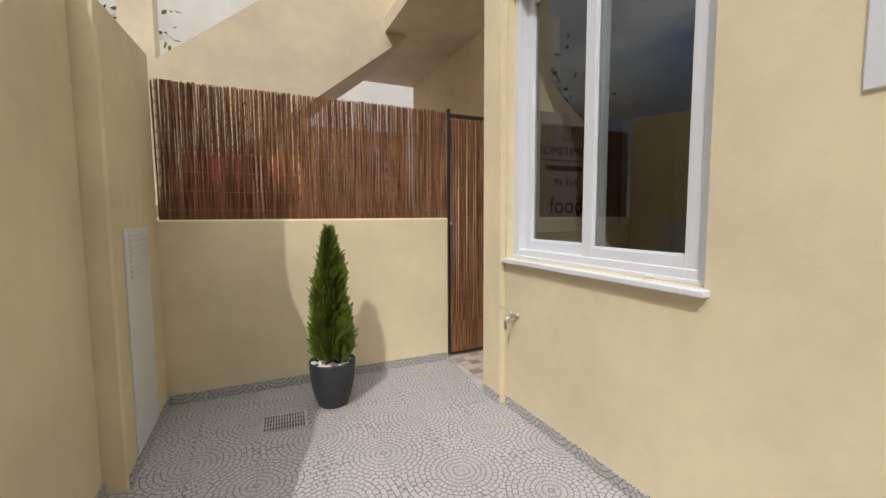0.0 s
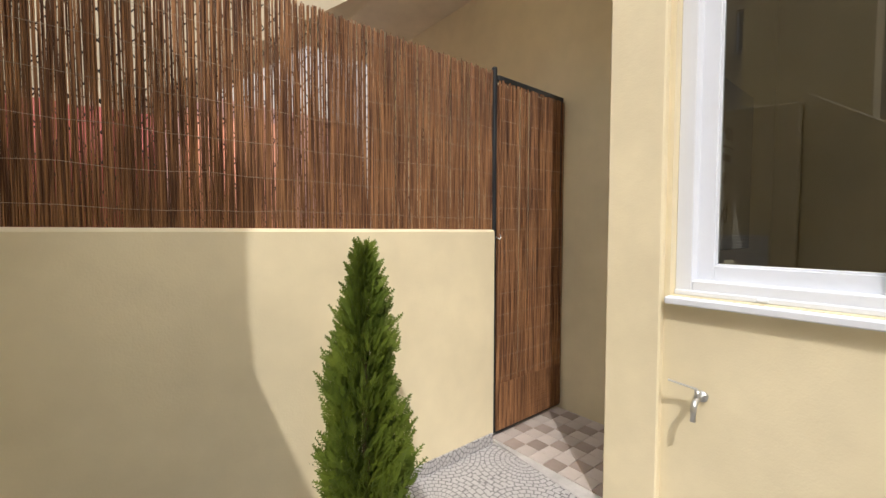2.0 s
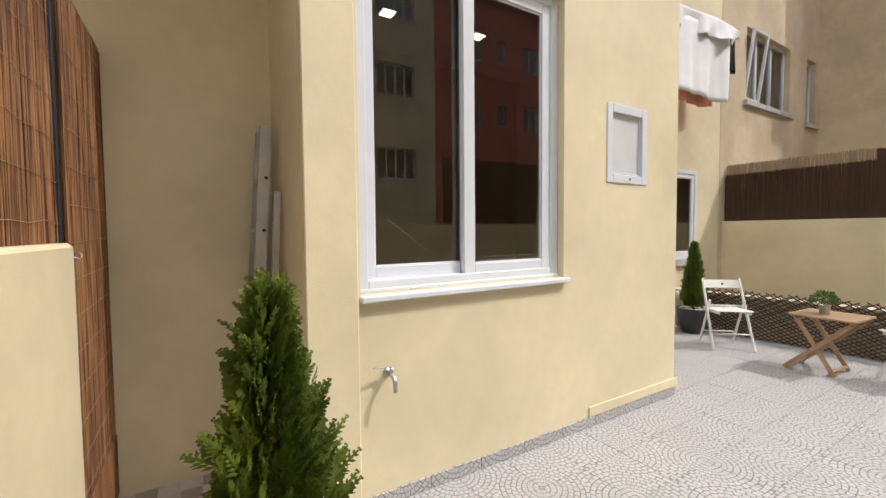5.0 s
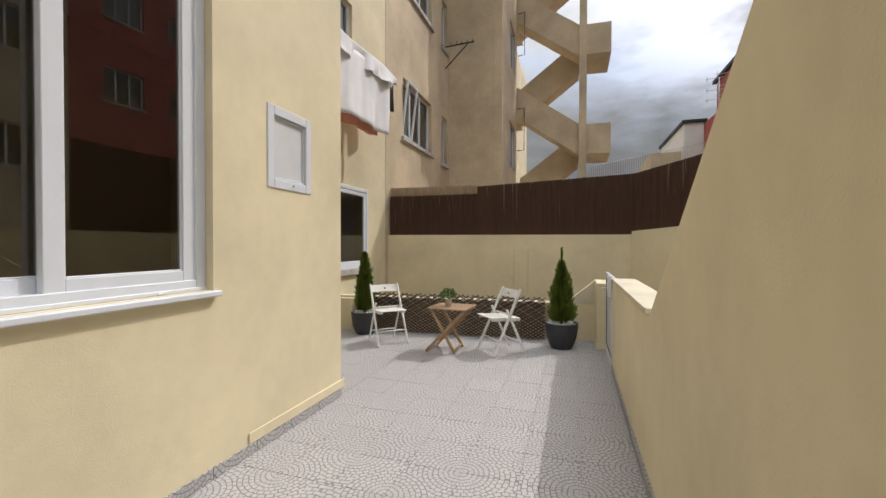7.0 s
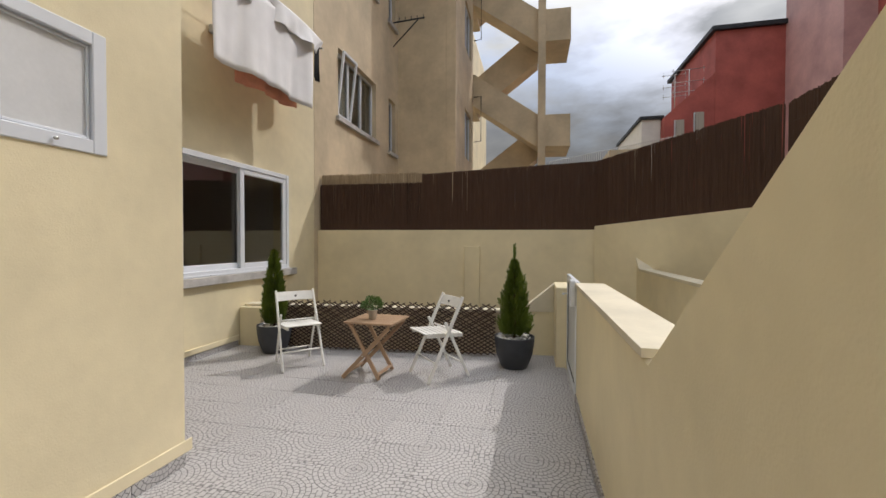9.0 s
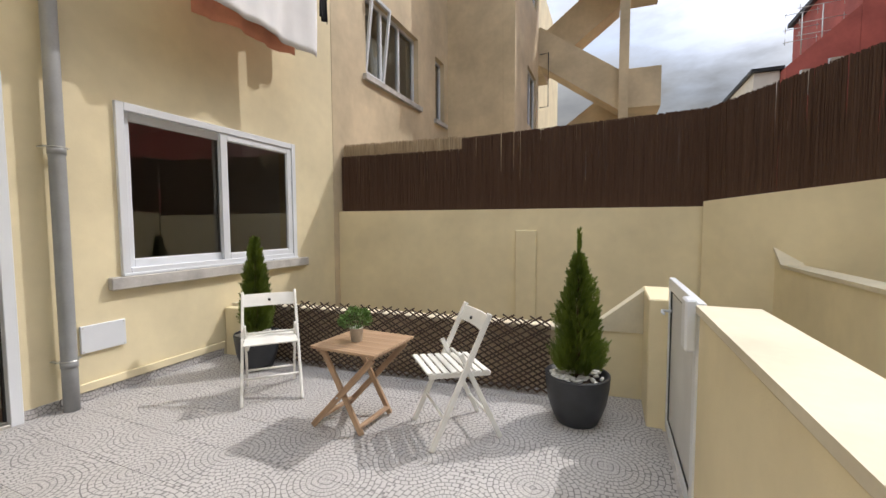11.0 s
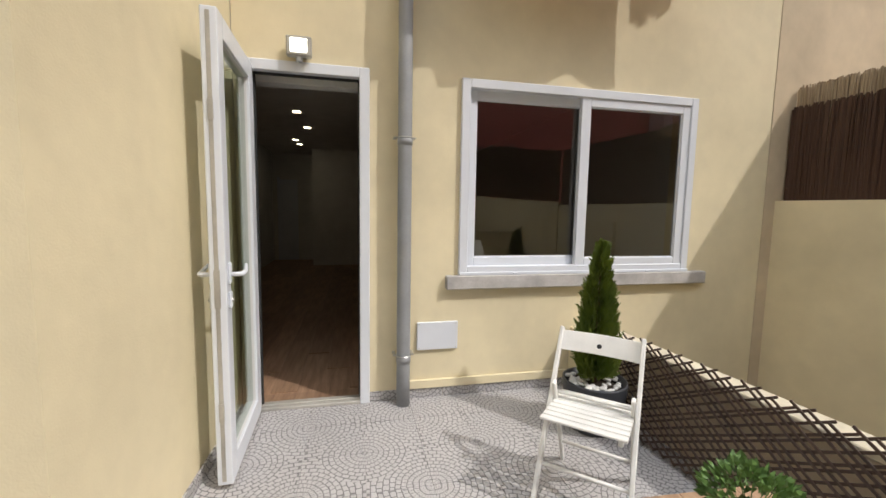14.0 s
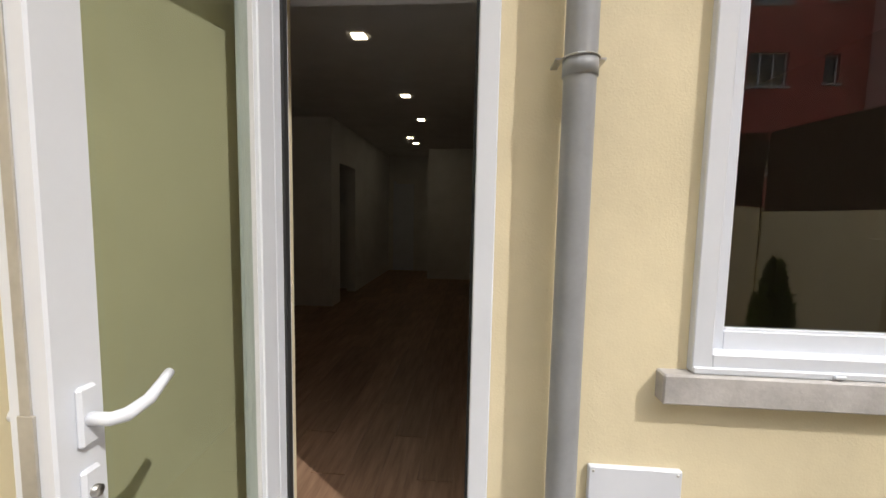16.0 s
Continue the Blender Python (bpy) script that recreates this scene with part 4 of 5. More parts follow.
for i in range(260):
    th, ph = rng.uniform(0, 6.283), math.acos(rng.uniform(-0.25, 1))
    rr = 0.095 * rng.uniform(0.45, 1.0) ** 0.5
    c = Vector((rr * math.sin(ph) * math.cos(th), rr * math.sin(ph) * math.sin(th), 0.125 + 0.085 * math.cos(ph) * rr / 0.095))
    out = Vector((math.cos(th) * math.sin(ph), math.sin(th) * math.sin(ph), 0.3 + math.cos(ph))).normalized()
    side = out.cross(Vector((rng.uniform(-1, 1), rng.uniform(-1, 1), rng.uniform(-1, 1)))).normalized()
    ln, wd = rng.uniform(0.022, 0.036), rng.uniform(0.008, 0.013)
    up = out.cross(side) * 0.004
    v = [bm.verts.new(c), bm.verts.new(c + out * ln * 0.5 + side * wd + up), bm.verts.new(c + out * ln), bm.verts.new(c + out * ln * 0.5 - side * wd + up), bm.verts.new(c + out * ln * 0.5 - up)]
    for a in ((0, 1, 4), (1, 2, 4), (2, 3, 4), (3, 0, 4)):
        bm.faces.new([v[k] for k in a])
    if i % 8 == 0:
        add_tube(bm, [(0, 0, 0.07), c * 0.6 + Vector((0, 0, 0.03)), c], 0.0012, 4)
tagged(finish("leaves", bm, M["leaf2"], plant), kind="stuff")

# ---- conifers in pots ----
def conifer(seed, height, fat, tip):
    """Upright sprays of flat, scaly fans on a tapered trunk."""
    rng = random.Random(seed)
    bm = bmesh.new()

    def spray(base, way, face, size):
        side = way.cross(face).normalized()
        prev = base
        for j in range(6):
            f = j / 5
            p = base + way * size * f + face * size * 0.12 * f * f
            wd = 0.0030
            if j:
                a, b = prev, p
                bm.faces.new([bm.verts.new(a - side * wd), bm.verts.new(b - side * wd * 0.8), bm.verts.new(b + side * wd * 0.8), bm.verts.new(a + side * wd)])
            for s in (-1, 1):
                ln = size * (0.46 - 0.34 * f) * rng.uniform(0.7, 1.15)
                t = (way * 0.75 + side * s * 0.75 + face * rng.uniform(-0.25, 0.25)).normalized()
                q = t.cross(face).normalized() * 0.0031
                m0, m1 = p + t * ln * 0.5, p + t * ln
                bm.faces.new([bm.verts.new(p - q * 0.6), bm.verts.new(m0 - q), bm.verts.new(m1), bm.verts.new(m0 + q)])
                if ln > 0.018:
                    for s2 in (-1, 1):
                        t2 = (t + side * s2 * 0.6 + way * 0.35).normalized()
                        e = m0 + t2 * ln * 0.42
                        bm.faces.new([bm.verts.new(m0 - q * 0.5), bm.verts.new(m0 + t2 * ln * 0.22 + t2.cross(face) * 0.0024), bm.verts.new(e), bm.verts.new(m0 + q * 0.5)])
            prev = p

    count = int(3700 * height / 0.9)
    lumps = [rng.uniform(0.62, 1.15) for _ in range(40)]
    for i in range(count):
        f = rng.random() ** 1.25
        th = rng.uniform(0, 6.283)
        lump = lumps[(int(th / 6.283 * 8) + 8 * int(f * 5)) % 40]
        rad = fat * (min(1.0, 0.70 + f * 2.0) * (1 - f) ** 0.62 + 0.010) * lump
        rr = rad * rng.uniform(0.08, 1.0) ** 0.6
        z = height * f * 0.97 + rng.uniform(-0.02, 0.02)
        base = Vector((rr * math.cos(th), rr * math.sin(th), max(0.0, z)))
        out = Vector((math.cos(th), math.sin(th), 0))
        way = (out * rng.uniform(0.25, 0.8) + Vector((rng.uniform(-0.25, 0.25), rng.uniform(-0.25, 0.25), rng.uniform(0.6, 1.1)))).normalized()
        face = Vector((-math.sin(th + rng.uniform(-0.9, 0.9)), math.cos(th + rng.uniform(-0.9, 0.9)), rng.uniform(-0.2, 0.2)))
        face = (face - way * face.dot(way)).normalized()
        spray(base, way, face, rng.uniform(0.042, 0.082) * (1.0 - 0.4 * f))
    for i in range(int(tip * 420)):
        z = height * 0.95 + tip * rng.random()
        th = rng.uniform(0, 6.283)
        way = Vector((0.5 * math.cos(th), 0.5 * math.sin(th), 0.9)).normalized()
        spray(Vector((0, 0, z)), way, Vector((-math.sin(th), math.cos(th), 0)), 0.03)
    me = bpy.data.meshes.new("foliage")
    bm.to_mesh(me)
    bm.free()
    me.materials.append(M["leaf"])
    return me


def potted_conifer(x, y, top, fat, tip, seed, rz, wide=0.2):
    t = thing("potted_conifer", Matrix.Translation((x, y, 0)) @ Matrix.Rotation(rz, 4, "Z"), "green upright conifer in a dark grey pot", "plant", "potted conifers")
    w = wide
    lathe("pot", [(0.62 * w, 0.0), (0.66 * w, 0.006), (0.78 * w, 0.06), (0.92 * w, 0.14), (1.0 * w, 0.24), (1.03 * w, 0.315), (1.03 * w, 0.325), (0.95 * w, 0.325), (0.93 * w, 0.29), (0.01, 0.285)], M["pot"], t, 44)
    lathe("soil", [(0.93 * w, 0.288), (0.5 * w, 0.297), (0.004, 0.30)], M["soil"], t, 24)
    tube("trunk", [(0, 0, 0.28), (0.005, 0.0, 0.5), (0, 0.004, top * 0.7), (0, 0, top - 0.06)], [0.016, 0.013, 0.009, 0.003], M["bark"], t, 8)
    fo = new("foliage", conifer(seed, top - 0.345, fat, tip))
    fo.parent = t
    fo.location = (0, 0, 0.345)
    tagged(fo, kind="stuff")
    rng = random.Random(seed + 50)
    bm = bmesh.new()
    for i in range(58):
        r, th = 0.86 * w * math.sqrt(rng.uniform(0.12, 1.0)), rng.uniform(0, 6.283)
        mm = Matrix.Translation((r * math.cos(th), r * math.sin(th), 0.302 + rng.uniform(0, 0.012))) @ Euler((rng.uniform(-0.4, 0.4), rng.uniform(-0.4, 0.4), rng.uniform(0, 6))).to_matrix().to_4x4() @ Matrix.Diagonal((rng.uniform(0.018, 0.03), rng.uniform(0.013, 0.02), rng.uniform(0.009, 0.014), 1))
        bmesh.ops.create_icosphere(bm, subdivisions=2, radius=1.0, matrix=mm)
    pb = finish("pebbles", bm, M["pebble"], None, smooth=True)
    pb.matrix_world = t.matrix_world
    tagged(pb, "white rounded pebbles on the soil of a pot", "pebbles", "pot pebbles", "stuff")
    return t


potted_conifer(0.525, 3.895, 1.28, 0.175, 0.0, 21, 0.3, 0.158)
potted_conifer(2.66, -1.60, 1.19, 0.135, 0.03, 22, 1.7, 0.19)
potted_conifer(-0.13, -1.64, 1.10, 0.185, 0.20, 23, 3.1, 0.2)

# ---- trellis ----
tr = thing("trellis", Matrix(), "dark brown expanding wooden trellis leaning on the low wall", "trellis")
def trellis_point(x, z, off=0.0):
    return Vector((x, ly(x) + 0.15 - 0.24 * z + off, z))


X0, X1, ZT = 0.10, 2.82, 0.565
step = 0.072
for sg in (1, -1):
    k = -18
    while True:
        xa = X0 + k * step
        k += 1
        if xa > X1:
            break
        za, zb = 0.02, ZT + 0.02 * ((k * 7) % 3 - 1) * 0.6
        run = (ZT - 0.02) * 1.75
        pa, pb = (xa, za), (xa + run, zb)
        if sg < 0:
            pa, pb = (xa + run, za), (xa, zb)
        lo, hi = sorted((pa, pb))
        sl = (hi[1] - lo[1]) / (hi[0] - lo[0])
        l2 = (max(lo[0], X0), lo[1] + sl * (max(lo[0], X0) - lo[0]))
        h2 = (min(hi[0], X1), lo[1] + sl * (min(hi[0], X1) - lo[0]))
        if h2[0] - l2[0] > 0.06:
            o = 0.004 * sg
            bar("lath", trellis_point(*l2, o), trellis_point(*h2, o), 0.006, 0.012, M["lath"], tr, 0.0, up=(0, 0, 1))

# ---- white yard gate ----
yg = thing("yard_gate", Matrix(), "low white panelled yard gate beside the pillar", "gate")
bm = bmesh.new()
for lo, hi in (((WX - 0.03, -1.70, 0.03), (WX + 0.005, -1.64, 0.975)), ((WX - 0.03, -0.88, 0.03), (WX + 0.005, -0.82, 0.975)), ((WX - 0.03, -1.64, 0.03), (WX + 0.005, -0.88, 0.10)), ((WX - 0.03, -1.64, 0.905), (WX + 0.005, -0.88, 0.975))):
    add_box(bm, lo, hi)
finish("frame", bm, M["pvc"], yg, 0.003)
box("panel", (WX - 0.02, -1.64, 0.10), (WX - 0.008, -0.88, 0.905), M["shutter"], yg)
bm = bmesh.new()
add_frame(bm, 0, 0.76, 0.10, 0.905, 0.008, 0, 0.006, Matrix.Translation((WX + 0.000, -1.64, 0)) @ Matrix.Rotation(radians(90), 4, "Z"))
finish("seal", bm, M["rubber"], yg)
tube("handle", [(WX, -1.60, 0.785), (WX + 0.05, -1.60, 0.785), (WX + 0.055, -1.55, 0.785), (WX + 0.05, -1.50, 0.7855)], 0.008, M["pvc"], yg)
box("letter_box", (WX + 0.006, -0.90, 0.77), (WX + 0.05, -0.80, 0.99), M["pvc"], yg, 0.008)

# ---- floor drain ----
dr = structure(thing("floor_drain", Matrix.Translation((0.185, 3.755, 0.004)) @ Matrix.Rotation(radians(-4), 4, "Z"), "rectangular slotted metal floor drain", "drain"))
box("plate", (-0.14, -0.115, -0.006), (0.14, 0.115, 0.0), M["stone"], dr, 0.002)
bm = bmesh.new()
add_frame(bm, -0.14, 0.14, -0.115, 0.115, 0.010, -0.003, 0.0, Matrix.Rotation(radians(90), 4, "X"))
finish("rim", bm, M["steel"], dr)
# Black strips laid on the solid plate colour in the shade of its slots.
for i in range(15):
    for j in range(4):
        x, y = -0.119 + i * 0.017, -0.078 + j * 0.052
        box("slot_shade", (x - 0.0045, y - 0.020, 0.0004), (x + 0.0045, y + 0.020, 0.0012), M["rubber"], dr)

# ---- washing over the door ----
wash = thing("washing_rack", Matrix(), "wall drying rack on the upper storey", "rack")
for y in (-0.75, -2.85):
    bar("arm", (HX, y, 4.16), (2.72, y, 4.14), 0.02, 0.02, M["steel"], wash)
for i in range(4):
    tube("line", [(2.76 + 0.13 * i, -0.72, 4.155), (2.76 + 0.13 * i, -2.95, 4.155)], 0.005, M["steel"], wash, 6)


def hung_cloth(name, y0, y1, x, zt, zb0, zb1, material, label, seed, bulge=0.05):
    rng = random.Random(seed)
    bm = bmesh.new()
    nu, nv = 36, 14
    ph = [rng.uniform(0, 6) for _ in range(4)]
    g = []
    for side in (0, 1):
        rows = []
        for j in range(nv + 1):
            f = j / nv
            row = []
            for i in range(nu + 1):
                u = i / nu
                y = y0 + (y1 - y0) * u
                zb = zb0 + (zb1 - zb0) * u + 0.02 * math.sin(5 * u + ph[0])
                xo = bulge * f * (0.6 * math.sin(9 * u + ph[1]) + 0.5 * math.sin(21 * u + ph[2] + 2 * f) + 0.2 * math.sin(47 * u + ph[3]))
                row.append(bm.verts.new((x + xo + 0.004 * side, y, zt + (zb - zt) * f - 0.03 * math.sin(6.28 * u) * (1 - f))))
            rows.append(row)
        g.append(rows)
    for side in (0, 1):
        for j in range(nv):
            for i in range(nu):
                q = [g[side][j][i], g[side][j][i + 1], g[side][j + 1][i + 1], g[side][j + 1][i]]
                bm.faces.new(q if side else q[::-1])
    for i in range(nu):
        for j in (0, nv):
            bm.faces.new([g[0][j][i], g[0][j][i + 1], g[1][j][i + 1], g[1][j][i]])
    for j in range(nv):
        for i in (0, nu):
            bm.faces.new([g[0][j][i], g[0][j + 1][i], g[1][j + 1][i], g[1][j][i]])
    bmesh.ops.recalc_face_normals(bm, faces=bm.faces[:])
    return tagged(finish(name, bm, material, smooth=True), label, "laundry", "washing on the rack")


hung_cloth("bed_sheet", -0.80, -2.64, 2.76, 4.16, 3.10, 3.20, M["cloth"], "white cotton sheet hung on the rack", 31)
hung_cloth("pink_towel", -1.25, -2.40, 2.88, 4.16, 3.04, 3.14, M["cloth_pink"], "salmon pink towel behind the sheet", 32, 0.04)
hung_cloth("white_shirt", -2.50, -2.80, 3.00, 4.16, 3.28, 3.36, M["cloth"], "white shirt hung on the rack", 33, 0.03)
hung_cloth("black_sock", -2.72, -2.86, 2.78, 4.15, 3.68, 3.62, M["cloth_black"], "black garment hung on the rack", 34, 0.02)
hung_cloth("folded_sheet", -0.76, -2.90, 2.74, 4.25, 3.95, 4.0, M["cloth"], "white cloth bunched over the rack", 35, 0.09)

# ---- upper window of the house and neighbouring facades ----
def facade_window(parent, m, w, h, panes, sill=True, open_one=False):
    """A window set into a facade: x along, y inwards, z up from its sill."""
    bm = bmesh.new()
    add_frame(bm, 0, w, 0, h, 0.05, 0.0, 0.06, Matrix())
    for i in range(1, panes):
        add_box(bm, (w * i / panes - 0.03, 0.0, 0.05), (w * i / panes + 0.03, 0.06, h - 0.05))
    win = finish("window", bm, M["pvc"], parent, 0.0)
    win.matrix_local = m
    pane((0.05, 0.03, 0.05), (w - 0.05, 0.034, h - 0.05), win)
    box("curtain", (0.03, 0.16, 0.02), (w - 0.03, 0.18, h - 0.02), M["curtain"], win)
    if sill:
        box("sill", (-0.08, -0.16, -0.09), (w + 0.08, 0.02, -0.005), M["stone"], win)
    if open_one:
        bm = bmesh.new()
        add_frame(bm, 0.04, w / panes, 0.04, h - 0.04, 0.045, 0, 0.04, Matrix.Rotation(radians(7), 4, "X") @ Matrix.Translation((0, -0.06, 0)))
        finish("vent", bm, M["pvc"], win)
    return win


uw = structure(thing("window_3", Matrix(), "white upper window of the house", "window"))
facade_window(uw, Matrix.Translation((HX + 0.06, 0.61 - 2.0, 3.75)) @ TURN_W, 0.9, 1.55, 2)

FX = 3.27
nb = thing("apartment_block", Matrix(), "beige rendered apartment block with white windows", "building")
hol = []
for z in (3.65, 6.93, 10.2):
    hol += [(4.41 - 3.552, 6.28 - 3.552, z, z + 1.29), (7.13 - 3.552, 7.63 - 3.552, z - 0.05, z + 1.29)]
holed_wall("wall", (FX, -3.552), (FX, -7.85), -1.2, 12.5, 0.3, hol, M["wall2"], nb)
for z in (3.65, 6.93, 10.2):
    facade_window(nb, Matrix.Translation((FX + 0.10, -4.41, z)) @ TURN_W, 1.87, 1.29, 3, open_one=z < 4)
    facade_window(nb, Matrix.Translation((FX + 0.10, -7.13, z - 0.05)) @ TURN_W, 0.50, 1.34, 1)
hol = [(9.3 - 7.852, 10.5 - 7.852, z, z + 1.45) for z in (3.85, 7.1, 10.3)]
holed_wall("wing_wall", (1.69, -7.852), (1.69, -10.9), -1.2, 13.0, 0.25, hol, M["wall2"], nb)
prism("wing", [(1.945, -7.852), (6.5, -7.852), (6.5, -10.9), (1.945, -10.9)], -1.2, 13.0, M["wall2"], nb)
for z in (3.85, 7.1, 10.3):
    facade_window(nb, Matrix.Translation((1.75, -9.3, z)) @ TURN_W, 1.2, 1.45, 2, sill=False)
box("roof_edge", (1.6, -11.0, 13.0), (7.0, -3.56, 13.25), M["roof"], nb)
hang = thing("clothes_bracket", Matrix(), "dark iron clothes bracket on the facade", "bracket")
tube("arm", [(3.27, -7.45, 6.98), (2.42, -7.45, 7.02)], 0.018, M["iron"], hang, 6)
tube("brace", [(3.27, -7.45, 6.36), (2.60, -7.45, 6.99)], 0.015, M["iron"], hang, 6)
for k in range(5):
    tube("peg", [(3.1 - 0.16 * k, -7.45, 6.99), (3.1 - 0.16 * k, -7.45, 7.10)], 0.010, M["iron"], hang, 5)

# outside staircase of the block: front flights climb from each landing, rear flights come back to the next
st = thing("outside_staircase", Matrix(), "beige concrete zigzag outside staircase", "staircase")


def slab(xa, za, xb, zb, high, y0, y1):
    """A sloping parapet whose top runs from (xa, za) to (xb, zb)."""
    bm = bmesh.new()
    vs = [bm.verts.new(c) for y in (y0, y1) for c in ((xa, y, za - high), (xb, y, zb - high), (xb, y, zb), (xa, y, za))]
    for a in ((0, 1, 2, 3), (7, 6, 5, 4), (0, 4, 5, 1), (3, 2, 6, 7), (0, 3, 7, 4), (1, 5, 6, 2)):
        bm.faces.new([vs[i] for i in a])
    bmesh.ops.recalc_face_normals(bm, faces=bm.faces[:])
    return bm


for k in range(-1, 3):
    z = 5.42 + 3.385 * k
    finish("flight", slab(-0.43, z + 0.04, 1.685, z + 1.53, 1.07, -11.0, -11.75), M["wall2"], st)
    finish("flight", slab(-0.43, z - 0.02, 1.685, z - 1.6, 1.2, -11.95, -12.7), M["wall2"], st)
    finish("landing", slab(-1.45, z, -0.435, z + 0.02, 1.02, -11.0, -12.75), M["wall2"], st)
    box("landing", (1.69, -12.75, z + 0.45), (3.0, -11.0, z + 1.5), M["wall2"], st)
box("column", (-0.67, -11.0 + 0.003, -1.2), (-0.43, -10.8, 14.5), M["wall2"], st)
for k in range(3):
    z = 5.42 + 3.385 * k
    tube("pipe", [(1.66, -11.0, z - 0.75), (1.42, -10.95, z - 0.75), (1.42, -10.95, z + 0.75), (1.66, -11.0, z + 0.75)], 0.015, M["iron"], st, 6)
prism("back_wall", [(2.75, -13.1), (6.0, -13.1), (6.0, -24), (2.75, -24)], -1.2, 12.0, M["wall"], st)

# yellow and red terraces across the gardens
def terrace(name, lo, hi, material, label, wins, roof=True):
    """A row house whose front faces +x; wins are (y, z, width, height, panes)."""
    t = thing(name, Matrix(), label, "building")
    y1, ym = hi[1], lo[1]
    holed_wall("wall", (hi[0], ym), (hi[0], y1), lo[2], hi[2], 0.3, [(y - ym, y + w - ym, z, z + h) for y, z, w, h, p in wins], material, t)
    box("body", (lo[0], ym, lo[2]), (hi[0] - 0.6, y1, hi[2]), material, t)
    for y, z, w, h, p in wins:
        facade_window(t, Matrix.Translation((hi[0] - 0.12, y, z)) @ Matrix.Rotation(radians(90), 4, "Z"), w, h, p)
    if roof:
        box("roof", (lo[0] - 0.2, ym - 0.1, hi[2] + 0.002), (hi[0] + 0.35, y1 + 0.1, hi[2] + 0.25), M["roof"], t)
    return t


wins = [(y, z, 1.75, 1.3, 4) for y in (-4.2, 0.6, 5.2) for z in (0.1, 3.6, 7.1, 10.3)]
terrace("yellow_terrace", (-18, -5.2, -1.2), (-12, 9.5, 13.2), M["wall2"], "yellow apartment building across the gardens", wins)
wins = []
for z in (0.2, 3.1, 6.4, 9.4):
    wins += [(y, z, 1.45, 1.25, 3) for y in (-7.7, -11.8)] + [(y, z + 0.1, 0.55, 1.05, 1) for y in (-9.2, -13.6)]
terrace("red_terrace", (-18, -15.5, -1.2), (-12, -5.22, 12.4), M["red"], "dark red apartment building across the gardens", wins)
rb = thing("red_house", Matrix(), "red rendered house with a roof terrace", "building")
box("tower", (-13.0, -24, -1.2), (-8.28, -18.0, 10.8), M["red"], rb)
box("tower_roof", (-13.2, -24.2, 10.81), (-8.1, -17.85, 11.0), M["iron"], rb)
prism("annex", [(-8.27, -18.0), (-6.2, -18.0), (-6.2, -26), (-8.27, -26)], -1.2, [8.95, 7.1, 7.1, 8.95], M["red"], rb)
for x in (-7.0, -7.8):
    facade_window(rb, Matrix.Translation((x, -17.97, 6.0)), 0.4, 1.2 if x < -7.5 else 0.9, 1, sill=False)
facade_window(rb, Matrix.Translation((-10.3, -18.57, 5.5)), 1.3, 2.3, 1, sill=False)
box("rear_wing", (-14.5, -18.0, -1.2), (-11.0, -14.6, 12.5), M["pink"], rb)
wr = thing("white_shed", Matrix(), "pale rendered roof shed with a dark edge", "building")
box("body", (-6.18, -24, -1.2), (-5.35, -18.5, 7.15), M["white_wall"], wr)
box("lower", (-5.34, -23.5, -1.2), (-4.0, -19, 5.9), M["wall2"], wr)
box("edge", (-6.3, -24.1, 7.16), (-5.25, -18.4, 7.3), M["iron"], wr)
an = thing("roof_aerial", Matrix(), "thin metal television aerials on a roof", "aerial")
for x, h, wide in ((-6.75, 9.15, 0.55), (-7.35, 9.35, 0.75)):
    tube("mast", [(x, -18.4, 7.0), (x, -18.4, h)], 0.022, M["steel"], an, 5)
    for dz in (0.0, -0.55, -1.0):
        tube("boom", [(x - wide * 0.9, -18.4, h + dz + 0.03), (x + wide, -18.4, h + dz - 0.03)], 0.014, M["steel"], an, 5)
        for k in (-0.8, 0.9):
            tube("element", [(x + wide * k, -18.4, h + dz - 0.14), (x + wide * k, -18.4, h + dz + 0.12)], 0.011, M["steel"], an, 4)

fn = thing("wire_fence", Matrix(), "thin wire fence along the far boundary", "fence")
bm = bmesh.new()
for i in range(60):
    x = -1.0 - i * 0.09
    add_tube(bm, [(x, -16.2, 2.0), (x, -16.2, 4.9 + 0.016 * i)], 0.012, 4)
for z in (3.8, 4.4, 4.9):
    add_tube(bm, [(-1.0, -16.2, z), (-6.4, -16.2, z + 0.9 if z > 4.6 else z)], 0.01, 4)
tagged(finish("wires", bm, M["steel"], fn), kind="stuff")

